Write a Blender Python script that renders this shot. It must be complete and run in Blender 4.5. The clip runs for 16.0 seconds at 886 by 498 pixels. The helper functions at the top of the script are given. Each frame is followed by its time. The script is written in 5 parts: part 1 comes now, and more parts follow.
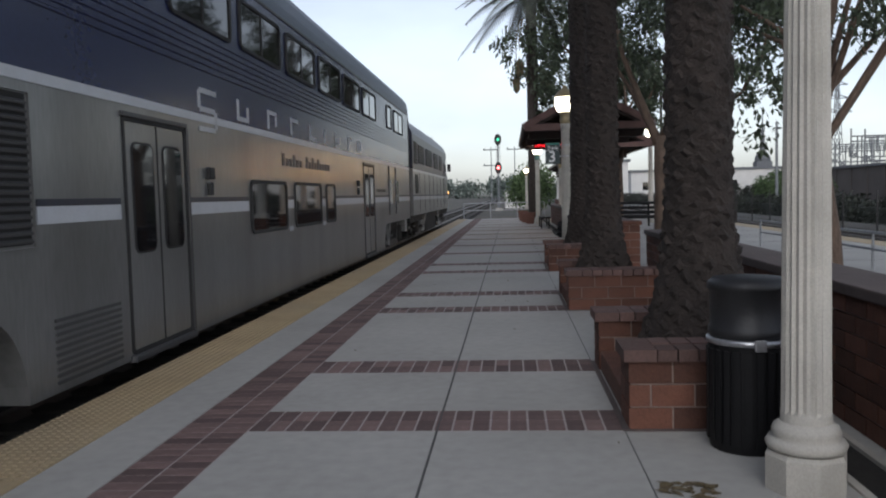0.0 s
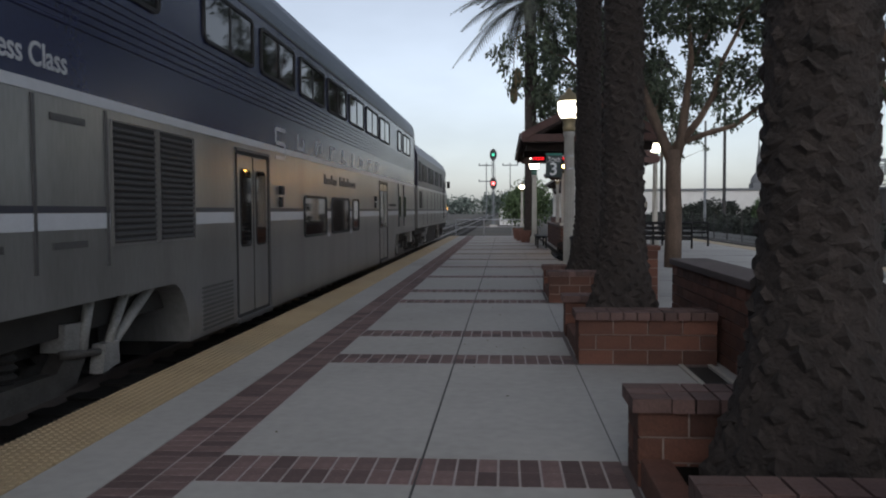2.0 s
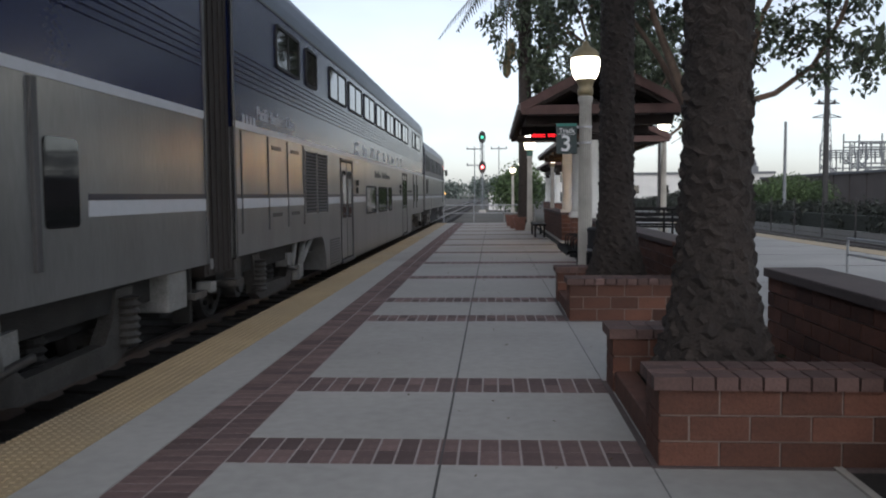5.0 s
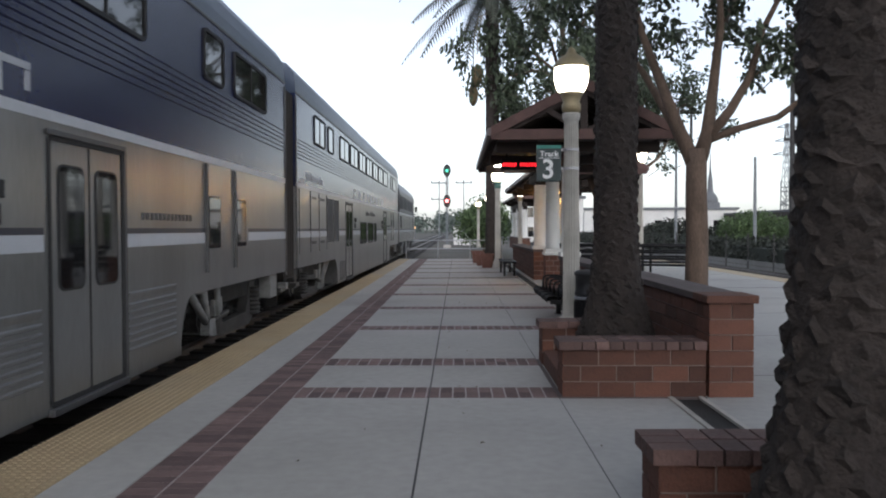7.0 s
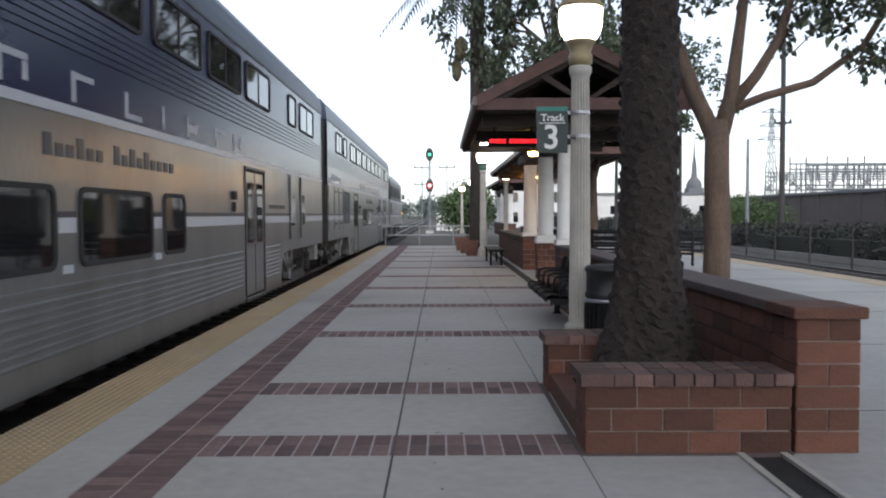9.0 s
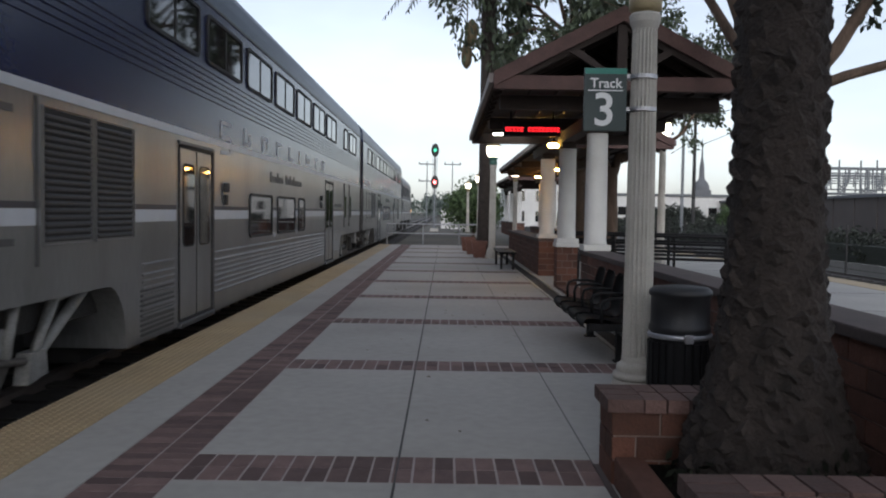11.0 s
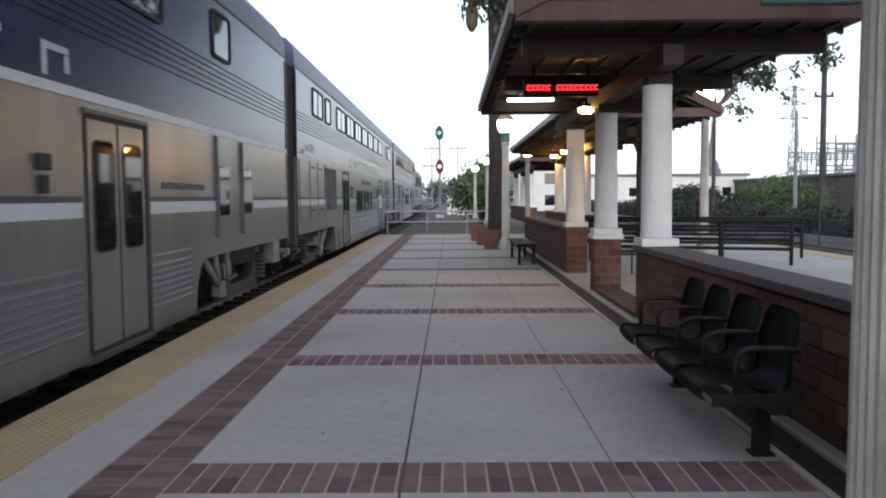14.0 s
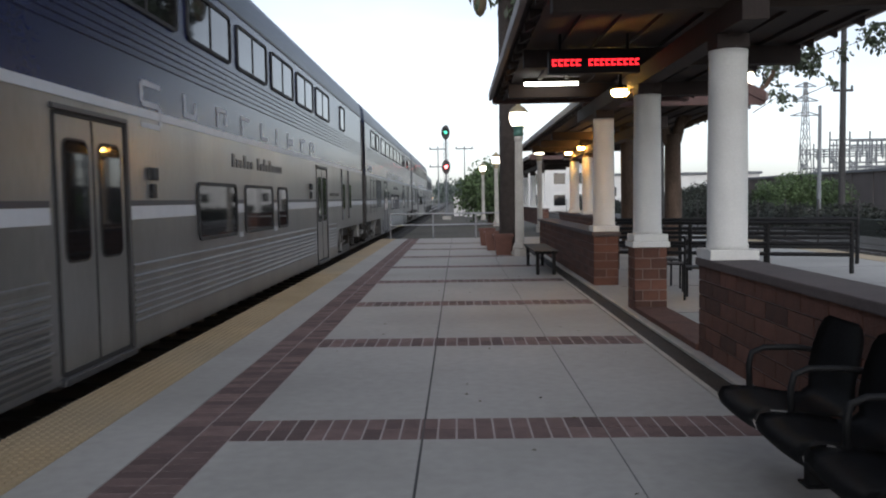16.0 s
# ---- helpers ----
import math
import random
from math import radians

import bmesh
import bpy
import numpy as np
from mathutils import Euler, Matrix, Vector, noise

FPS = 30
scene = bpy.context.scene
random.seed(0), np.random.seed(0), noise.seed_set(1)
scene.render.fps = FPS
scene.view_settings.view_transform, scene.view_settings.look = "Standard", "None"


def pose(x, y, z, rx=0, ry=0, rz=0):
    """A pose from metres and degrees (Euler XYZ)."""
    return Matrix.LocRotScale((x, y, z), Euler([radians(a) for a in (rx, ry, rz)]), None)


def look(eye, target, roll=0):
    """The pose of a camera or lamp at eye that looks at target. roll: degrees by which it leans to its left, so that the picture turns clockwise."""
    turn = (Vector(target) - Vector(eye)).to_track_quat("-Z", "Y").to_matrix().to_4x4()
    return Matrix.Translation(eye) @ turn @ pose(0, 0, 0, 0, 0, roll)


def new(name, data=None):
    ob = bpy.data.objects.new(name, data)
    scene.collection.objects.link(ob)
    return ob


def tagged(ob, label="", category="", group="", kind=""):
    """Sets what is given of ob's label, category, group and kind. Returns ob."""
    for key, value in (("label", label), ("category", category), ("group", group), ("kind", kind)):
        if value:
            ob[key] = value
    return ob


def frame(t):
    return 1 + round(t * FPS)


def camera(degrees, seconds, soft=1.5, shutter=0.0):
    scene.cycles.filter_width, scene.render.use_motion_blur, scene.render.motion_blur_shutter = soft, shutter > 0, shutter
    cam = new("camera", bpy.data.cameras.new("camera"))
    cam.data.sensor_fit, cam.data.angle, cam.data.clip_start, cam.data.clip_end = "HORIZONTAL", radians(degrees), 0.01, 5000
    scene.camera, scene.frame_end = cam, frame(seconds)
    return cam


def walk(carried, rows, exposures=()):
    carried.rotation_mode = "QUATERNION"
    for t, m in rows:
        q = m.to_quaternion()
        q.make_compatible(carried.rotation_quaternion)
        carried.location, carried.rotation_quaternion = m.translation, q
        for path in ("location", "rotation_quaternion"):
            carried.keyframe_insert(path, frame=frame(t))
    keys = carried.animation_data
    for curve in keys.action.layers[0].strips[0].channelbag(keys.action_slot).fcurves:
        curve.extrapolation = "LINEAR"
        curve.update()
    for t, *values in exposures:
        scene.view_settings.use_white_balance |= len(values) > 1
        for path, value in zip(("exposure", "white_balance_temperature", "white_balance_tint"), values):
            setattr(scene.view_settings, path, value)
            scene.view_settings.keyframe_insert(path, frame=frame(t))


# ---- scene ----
cam = camera(56.3, 16.0, soft=2.0, shutter=0.3)
PATH = [
    (0, (0.467, 0.03, 1.409), (0.303, 2.019, 1.28), -1.5),
    (0.3, (0.447, 0.357, 1.415), (0.298, 2.347, 1.294), -0.1),
    (0.5, (0.43, 0.617, 1.414), (0.295, 2.609, 1.288), -1.4),
    (1, (0.445, 1.267, 1.399), (0.295, 3.259, 1.29), -0.4),
    (1.5, (0.453, 1.828, 1.403), (0.324, 3.821, 1.298), -1.2),
    (2, (0.47, 2.37, 1.411), (0.321, 4.363, 1.318), -0.3),
    (2.5, (0.413, 2.847, 1.42), (0.281, 4.839, 1.309), -0.1),
    (3, (0.371, 3.364, 1.413), (0.235, 5.356, 1.293), -0.4),
    (3.5, (0.327, 3.921, 1.416), (0.19, 5.912, 1.293), -0.7),
    (4, (0.306, 4.517, 1.409), (0.171, 6.509, 1.291), -0.3),
    (4.2, (0.302, 4.752, 1.41), (0.152, 6.742, 1.278), -0.4),
    (6.5, (0.258, 7.338, 1.449), (0.22, 9.336, 1.366), -0.6),
    (7, (0.246, 7.911, 1.438), (0.212, 9.91, 1.39), -0.2),
    (7.3, (0.208, 8.209, 1.431), (0.185, 10.208, 1.372), 0.5),
    (7.5, (0.211, 8.45, 1.429), (0.209, 10.449, 1.379), -0.2),
    (8, (0.236, 8.991, 1.423), (0.259, 10.989, 1.332), -0.7),
    (8.5, (0.259, 9.546, 1.416), (0.286, 11.545, 1.339), -0.3),
    (9, (0.288, 10.11, 1.42), (0.294, 12.108, 1.337), -0.2),
    (9.2, (0.286, 10.333, 1.428), (0.26, 12.331, 1.332), 0.6),
    (11.5, (0.234, 12.913, 1.421), (0.241, 14.911, 1.333), 0.7),
    (12, (0.225, 13.512, 1.418), (0.224, 15.509, 1.315), -0.0),
    (12.5, (0.215, 14.119, 1.412), (0.194, 16.115, 1.285), 0.9),
    (13, (0.26, 14.663, 1.413), (0.248, 16.659, 1.284), -0.6),
    (13.5, (0.274, 15.234, 1.413), (0.221, 17.229, 1.289), 0.3),
    (14, (0.257, 15.789, 1.427), (0.237, 17.785, 1.303), -0.4),
    (14.5, (0.24, 16.337, 1.418), (0.195, 18.333, 1.301), 0.4),
    (15, (0.221, 16.866, 1.427), (0.193, 18.862, 1.295), -0.6),
    (15.5, (0.222, 17.403, 1.427), (0.175, 19.399, 1.306), 0.1),
    (16, (0.231, 17.943, 1.427), (0.194, 19.939, 1.306), -0.9),
]
walk(cam, [(t, look(eye, target, roll)) for t, eye, target, roll in PATH],
     exposures=[(0, 0.6), (0.5, 0.48), (1, 0.7), (1.5, 0.62), (2, 0.3), (2.5, 0.5), (3, 1.12), (3.5, 1.02), (4, 0.72), (5.2, 0.72), (6.5, 0.75), (7, 1.05), (7.5, 0.92), (8, 1.1), (8.5, 1.75), (9, 1.3),
                (10.3, 0.9), (11.5, 0.65), (12, 1.28), (12.5, 1.25), (13, 0.7), (13.5, 1.03), (14, 1.35), (14.5, 0.82), (15, 0.72), (15.5, 1.15), (16, 0.92)])

# ---- sky and light ----
world = bpy.data.worlds.new("dusk_sky")
scene.world = world
world.use_nodes = True
wn, wl = world.node_tree.nodes, world.node_tree.links
sky = wn.new("ShaderNodeTexSky")
sky.sky_type, sky.sun_disc = "NISHITA", False
sky.sun_elevation, sky.sun_rotation = radians(30), radians(176)
sky.air_density, sky.dust_density, sky.ozone_density = 1.0, 1.4, 1.0
haze = wn.new("ShaderNodeHueSaturation")
haze.inputs["Saturation"].default_value = 0.42
wl.new(sky.outputs[0], haze.inputs["Color"])
# a thin, uneven veil of cloud over the whole dome
dome, cloud, veil, thin = wn.new("ShaderNodeTexCoord"), wn.new("ShaderNodeTexNoise"), wn.new("ShaderNodeMapRange"), wn.new("ShaderNodeVectorMath")
squash = wn.new("ShaderNodeMapping")
squash.inputs["Scale"].default_value = (1.0, 1.0, 3.0)
wl.new(dome.outputs["Generated"], squash.inputs["Vector"])
wl.new(squash.outputs[0], cloud.inputs["Vector"])
cloud.inputs["Scale"].default_value, cloud.inputs["Detail"].default_value = 3.0, 5.0
veil.inputs["From Min"].default_value, veil.inputs["From Max"].default_value = 0.3, 0.7
veil.inputs["To Min"].default_value, veil.inputs["To Max"].default_value = 0.86, 1.12
wl.new(cloud.outputs["Fac"], veil.inputs["Value"])
thin.operation = "SCALE"
wl.new(haze.outputs[0], thin.inputs[0])
wl.new(veil.outputs[0], thin.inputs["Scale"])
cool = wn.new("ShaderNodeVectorMath")
cool.operation = "MULTIPLY"
cool.inputs[1].default_value = (0.953, 0.985, 1.058)
wl.new(thin.outputs[0], cool.inputs[0])
wl.new(cool.outputs[0], wn["Background"].inputs["Color"])
wn["Background"].inputs["Strength"].default_value = 0.108
sun = new("sun", bpy.data.lights.new("sun", "SUN"))
sun.data.energy, sun.data.angle, sun.data.color = 0.42, radians(40), (0.97, 0.98, 1.0)
sun.matrix_world = look((0, 0, 0), (0.06, 0.86, -0.5))


# ---- materials ----
def material(name, colour, rough=0.6, metal=0.0, vary=0.12, scale=6.0, fine=60.0, bump=0.15, dirt=None, stretch=(1, 1, 1), by="", spec=0.5, glow=0.0, amount=0.35):
    """A surface with colour drift at two scales, fine relief, optional stains, and per-piece variation."""
    m = bpy.data.materials.new(name)
    m.use_nodes = True
    n, l = m.node_tree.nodes, m.node_tree.links
    b = n["Principled BSDF"]
    co, mp = n.new("ShaderNodeTexCoord"), n.new("ShaderNodeMapping")
    mp.inputs["Scale"].default_value = stretch
    l.new(co.outputs["Object"], mp.inputs["Vector"])
    big, small = n.new("ShaderNodeTexNoise"), n.new("ShaderNodeTexNoise")
    for tex, s in ((big, scale), (small, fine)):
        tex.inputs["Scale"].default_value, tex.inputs["Detail"].default_value = s, 4.0
        l.new(mp.outputs[0], tex.inputs["Vector"])
    add = n.new("ShaderNodeMath")
    add.operation = "ADD"
    l.new(big.outputs["Fac"], add.inputs[0])
    l.new(small.outputs["Fac"], add.inputs[1])
    ramp = n.new("ShaderNodeMapRange")
    ramp.inputs["From Min"].default_value, ramp.inputs["From Max"].default_value = 0.6, 1.4
    ramp.inputs["To Min"].default_value, ramp.inputs["To Max"].default_value = 1 - vary * 1.6, 1 + vary * 1.6
    l.new(add.outputs[0], ramp.inputs["Value"])
    value = ramp.outputs[0]
    if by:
        src = n.new("ShaderNodeObjectInfo") if by == "object" else n.new("ShaderNodeNewGeometry")
        rnd = n.new("ShaderNodeMapRange")
        rnd.inputs["To Min"].default_value, rnd.inputs["To Max"].default_value = 1 - amount, 1 + amount
        l.new(src.outputs["Random" if by == "object" else "Random Per Island"], rnd.inputs["Value"])
        mul = n.new("ShaderNodeMath")
        mul.operation = "MULTIPLY"
        l.new(value, mul.inputs[0])
        l.new(rnd.outputs[0], mul.inputs[1])
        value = mul.outputs[0]
    shade = n.new("ShaderNodeVectorMath")
    shade.operation = "SCALE"
    shade.inputs[0].default_value = colour[:3]
    l.new(value, shade.inputs["Scale"])
    col = shade.outputs[0]
    if dirt:
        stain, sr, mix = n.new("ShaderNodeTexNoise"), n.new("ShaderNodeMapRange"), n.new("ShaderNodeMix")
        stain.inputs["Scale"].default_value, stain.inputs["Detail"].default_value = scale * 0.35, 6.0
        l.new(mp.outputs[0], stain.inputs["Vector"])
        sr.inputs["From Min"].default_value, sr.inputs["From Max"].default_value = 0.5, 0.72
        sr.inputs["To Max"].default_value = 0.6
        l.new(stain.outputs["Fac"], sr.inputs["Value"])
        mix.data_type = "RGBA"
        mix.inputs["B"].default_value = (*dirt, 1)
        l.new(sr.outputs[0], mix.inputs["Factor"])
        l.new(col, mix.inputs["A"])
        col = mix.outputs["Result"]
    l.new(col, b.inputs["Base Color"])
    b.inputs["Roughness"].default_value, b.inputs["Metallic"].default_value = rough, metal
    b.inputs["Specular IOR Level"].default_value = spec
    if glow:
        b.inputs["Emission Color"].default_value, b.inputs["Emission Strength"].default_value = (*colour[:3], 1), glow
    if bump:
        bp = n.new("ShaderNodeBump")
        bp.inputs["Strength"].default_value, bp.inputs["Distance"].default_value = bump, 0.02
        l.new(small.outputs["Fac"], bp.inputs["Height"])
        l.new(bp.outputs[0], b.inputs["Normal"])
    return m


CONCRETE = material("platform_concrete", (0.36, 0.353, 0.333), 0.85, vary=0.085, scale=0.8, fine=11, dirt=(0.24, 0.232, 0.215), bump=0.05)
CONCRETE_WARM = material("post_concrete", (0.42, 0.4, 0.36), 0.85, vary=0.12, scale=5, fine=90, dirt=(0.26, 0.25, 0.22))
JOINT = material("joint_filler", (0.07, 0.07, 0.07), 0.9)
JOINT_PALE = material("hairline_joint", (0.13, 0.13, 0.125), 0.9)
PAVE_MORTAR = material("paving_mortar", (0.34, 0.3, 0.29), 0.95, vary=0.15, fine=120)
MORTAR = material("mortar", (0.22, 0.175, 0.155), 0.95, vary=0.15, fine=120)
PAVER = material("paver_brick", (0.135, 0.088, 0.083), 0.85, vary=0.2, scale=9, fine=80, by="object", amount=0.4)
PAVER_REST = material("paver_brick_joined", (0.135, 0.088, 0.083), 0.85, vary=0.2, scale=9, fine=80, by="island", amount=0.4)
BRICK = material("wall_brick", (0.105, 0.043, 0.028), 0.85, vary=0.22, scale=7, fine=70, by="object", amount=0.42, bump=0.4)
BRICK_FAR = material("wall_brick_joined", (0.1, 0.043, 0.029), 0.85, vary=0.25, scale=7, fine=70, by="island", amount=0.3, bump=0.4)
CAP = material("cap_brick", (0.105, 0.062, 0.054), 0.85, vary=0.2, scale=7, fine=70, by="object", amount=0.3, bump=0.3)
CAPSTONE = material("cap_concrete", (0.088, 0.068, 0.065), 0.85, vary=0.18, scale=3, fine=60, dirt=(0.11, 0.085, 0.078))
YELLOW = material("tactile_yellow", (0.37, 0.285, 0.17), 0.7, vary=0.12, scale=1.5, fine=40, dirt=(0.3, 0.255, 0.18))
# near black: the shade below the train is put into this colour
BALLAST_SHADED = material("ballast", (0.028, 0.025, 0.022), 0.95, vary=0.4, scale=2, fine=30, bump=1.0)
EARTH = material("dry_ground", (0.085, 0.076, 0.064), 0.95, vary=0.3, scale=0.3, fine=8, bump=0.6, dirt=(0.08, 0.085, 0.05))
# rail and tie colours carry the same painted-in shade
RAIL = material("rail_steel", (0.12, 0.1, 0.09), 0.45, 0.8)
TIE = material("shaded_concrete_tie", (0.028, 0.025, 0.022), 0.9, vary=0.2)
# upright colour streaks stand for both grime and streaky reflections
SILVER = material("streaked_silver_paint", (0.215, 0.215, 0.215), 0.28, 0.5, vary=0.12, scale=1.6, fine=25, bump=0.04, dirt=(0.12, 0.115, 0.112), stretch=(1, 1.3, 0.22))
BLUE = material("blue_paint", (0.009, 0.015, 0.06), 0.24, 0.0, vary=0.1, scale=1.0, fine=25, bump=0.03, stretch=(1, 0.6, 1), spec=0.3)
BLUE_DARK = material("dark_blue_roof_paint", (0.03, 0.05, 0.09), 0.4, 0.1, vary=0.1, scale=1.0)
WHITE = material("white_stripe_paint", (0.5, 0.52, 0.56), 0.4, vary=0.05, bump=0.02)
LETTER = material("lettering_paint", (0.42, 0.44, 0.48), 0.45, vary=0.08, bump=0.02)
NAVY = material("navy_stripe_paint", (0.014, 0.016, 0.034), 0.4, vary=0.05, bump=0.02)
GLASS = material("dark_window_glass", (0.012, 0.012, 0.013), 0.04, vary=0.05, bump=0.0, spec=0.55)
RUBBER = material("black_rubber", (0.015, 0.015, 0.016), 0.7, vary=0.15)
LOUVRE = material("louvre_metal", (0.075, 0.075, 0.078), 0.5, 0.4, vary=0.1)
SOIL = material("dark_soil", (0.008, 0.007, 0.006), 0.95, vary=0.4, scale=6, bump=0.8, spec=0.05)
# greasy grime, darkened further with the shade found below the floor
UNDER = material("underframe_grime_and_shade", (0.02, 0.0185, 0.017), 0.85, vary=0.35, scale=4, bump=0.4)
DAMPER = material("damper_paint", (0.25, 0.247, 0.24), 0.55, 0.3, vary=0.25, bump=0.2)
TRUCK = material("truck_cast_steel", (0.085, 0.08, 0.075), 0.6, 0.4, vary=0.3, scale=5, bump=0.3, dirt=(0.035, 0.03, 0.027))
RUST = material("diaphragm_brown", (0.028, 0.022, 0.019), 0.8, vary=0.3, scale=3)
PALM = material("palm_bark", (0.025, 0.019, 0.0165), 0.95, vary=0.35, scale=7, fine=50, bump=0.8, by="island", amount=0.3)
BARK = material("tree_bark", (0.1, 0.068, 0.05), 0.9, vary=0.3, scale=5, fine=40, bump=0.6, stretch=(1, 1, 0.25))
LEAF = material("broad_leaves", (0.04, 0.055, 0.03), 0.6, vary=0.2, by="island", amount=0.5, bump=0.0)
FROND = material("palm_frond", (0.05, 0.055, 0.04), 0.6, vary=0.2, by="island", amount=0.5, bump=0.0)
DEADLEAF = material("dry_fruit_stalks", (0.1, 0.075, 0.04), 0.8, vary=0.3, bump=0.0)
BUSH = material("bright_bush_leaves", (0.06, 0.095, 0.035), 0.7, vary=0.2, by="island", amount=0.5, bump=0.0)
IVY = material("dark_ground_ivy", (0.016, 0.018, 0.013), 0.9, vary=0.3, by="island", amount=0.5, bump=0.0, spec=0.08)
HEDGE = material("dark_hedge_leaves", (0.022, 0.027, 0.02), 0.8, vary=0.25, by="island", amount=0.5, bump=0.0)
# distance haze is mixed into this pale leaf colour
FARTREE = material("hazed_tree_leaves", (0.1, 0.125, 0.11), 0.9, vary=0.2, by="island", amount=0.35, bump=0.0)
BLACK = material("black_painted_metal", (0.008, 0.008, 0.009), 0.6, 0.0, vary=0.2, bump=0.1, spec=0.25)
BINGREY = material("dark_plastic_lid", (0.016, 0.016, 0.018), 0.5, vary=0.15, bump=0.1)
CHROME = material("scuffed_chrome", (0.4, 0.4, 0.42), 0.35, 0.8, vary=0.2)
GALV = material("galvanised_rail", (0.3, 0.31, 0.32), 0.5, 0.6, vary=0.15)
COLUMN = material("white_column_paint", (0.66, 0.65, 0.62), 0.7, vary=0.06, scale=3, bump=0.05, dirt=(0.5, 0.48, 0.44))
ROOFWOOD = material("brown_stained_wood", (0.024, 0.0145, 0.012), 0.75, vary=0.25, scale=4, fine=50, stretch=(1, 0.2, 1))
REDWOOD = material("red_brown_fascia", (0.085, 0.043, 0.037), 0.7, vary=0.2, scale=4, fine=50)
GUTTER = material("gutter_paint", (0.19, 0.16, 0.15), 0.6, vary=0.15)
SHINGLE = material("roof_shingle", (0.09, 0.055, 0.048), 0.9, vary=0.25, by="island", amount=0.3)
GREENCAP = material("green_lamp_collar", (0.05, 0.13, 0.1), 0.5, vary=0.15)
BRASS = material("tan_lamp_metal", (0.3, 0.24, 0.14), 0.5, 0.3, vary=0.15)
SIGN_DARK = material("dark_green_sign", (0.032, 0.05, 0.05), 0.5, vary=0.08, bump=0.0)
SIGN_TEAL = material("teal_sign_band", (0.03, 0.2, 0.16), 0.5, vary=0.08, bump=0.0)
SIGN_WHITE = material("sign_white", (0.75, 0.76, 0.76), 0.5, vary=0.04, bump=0.0)
TERRACOTTA = material("terracotta", (0.13, 0.06, 0.045), 0.8, vary=0.2)
WHITEWALL = material("pale_render_wall", (0.55, 0.54, 0.52), 0.85, vary=0.1, scale=0.5)
BROWNWALL = material("brown_grey_wall", (0.085, 0.072, 0.068), 0.9, vary=0.15, scale=0.3)
FARSTEEL = material("distant_steel", (0.17, 0.18, 0.19), 0.6, 0.2, vary=0.1)
FARGREY = material("distant_grey_roof", (0.13, 0.135, 0.145), 0.9, vary=0.12)
POLE_DARK = material("dark_pole", (0.035, 0.033, 0.033), 0.8, vary=0.2)


def glow(name, colour, strength):
    m = bpy.data.materials.new(name)
    m.use_nodes = True
    b = m.node_tree.nodes["Principled BSDF"]
    b.inputs["Base Color"].default_value = (*colour, 1)
    b.inputs["Emission Color"].default_value, b.inputs["Emission Strength"].default_value = (*colour, 1), strength
    return m


GLOBE = glow("lit_globe_glass", (1.0, 0.9, 0.72), 4.0)
TUBE = glow("fluorescent_tube", (1.0, 0.98, 0.9), 6.0)
AMBER = glow("amber_bulkhead_glass", (1.0, 0.5, 0.1), 60.0)
LED = glow("red_led", (1.0, 0.02, 0.03), 1.5)
SIG_RED = glow("red_signal_lens", (1.0, 0.12, 0.12), 6.0)
SIG_GREEN = glow("green_signal_lens", (0.1, 0.8, 0.5), 0.7)
HEADLIGHT = glow("amber_marker_lens", (1.0, 0.5, 0.15), 2.0)


# ---- builders ----
def finish(name, bm, mat, parent=None, smooth=False):
    me = bpy.data.meshes.new(name)
    bmesh.ops.recalc_face_normals(bm, faces=bm.faces)
    bm.to_mesh(me)
    bm.free()
    me.materials.append(mat)
    if smooth:
        for p in me.polygons:
            p.use_smooth = True
    ob = new(name, me)
    ob.parent = parent
    return ob


def part(name, bm, mat, parent, label="", smooth=False):
    ob = finish(name, bm, mat, parent, smooth)
    if label:
        ob["label"] = label
    return ob


def thing(name, label, category, group="", kind="", at=(0, 0, 0)):
    ob = new(name)
    ob.location = at
    ob.empty_display_size = 0.1
    return tagged(ob, label, category, group, kind)


def raw(name, verts, faces, mat, parent=None):
    me = bpy.data.meshes.new(name)
    me.from_pydata(verts, [], faces)
    me.materials.append(mat)
    ob = new(name, me)
    ob.parent = parent
    return ob


def box(bm, x0, x1, y0, y1, z0, z1, bevel=0.0):
    r = bmesh.ops.create_cube(bm, size=1, matrix=Matrix.Translation(((x0 + x1) / 2, (y0 + y1) / 2, (z0 + z1) / 2)) @ Matrix.Diagonal((abs(x1 - x0), abs(y1 - y0), abs(z1 - z0), 1)))
    if bevel:
        edges = list({e for v in r["verts"] for e in v.link_edges})
        bmesh.ops.bevel(bm, geom=edges, offset=bevel, segments=2, affect="EDGES", profile=0.6)
    return bm


def boxes(*rows, bevel=0.0):
    bm = bmesh.new()
    for r in rows:
        box(bm, *r, bevel=bevel)
    return bm


def rod(bm, a, b, r0, r1=None, sides=10):
    a, b = Vector(a), Vector(b)
    d = b - a
    m = Matrix.Translation((a + b) / 2) @ d.to_track_quat("Z", "Y").to_matrix().to_4x4()
    bmesh.ops.create_cone(bm, cap_ends=True, segments=sides, radius1=r0, radius2=r0 if r1 is None else r1, depth=d.length, matrix=m)
    return bm


def rods(rows, r, sides=8):
    bm = bmesh.new()
    for a, b in rows:
        rod(bm, a, b, r, sides=sides)
    return bm


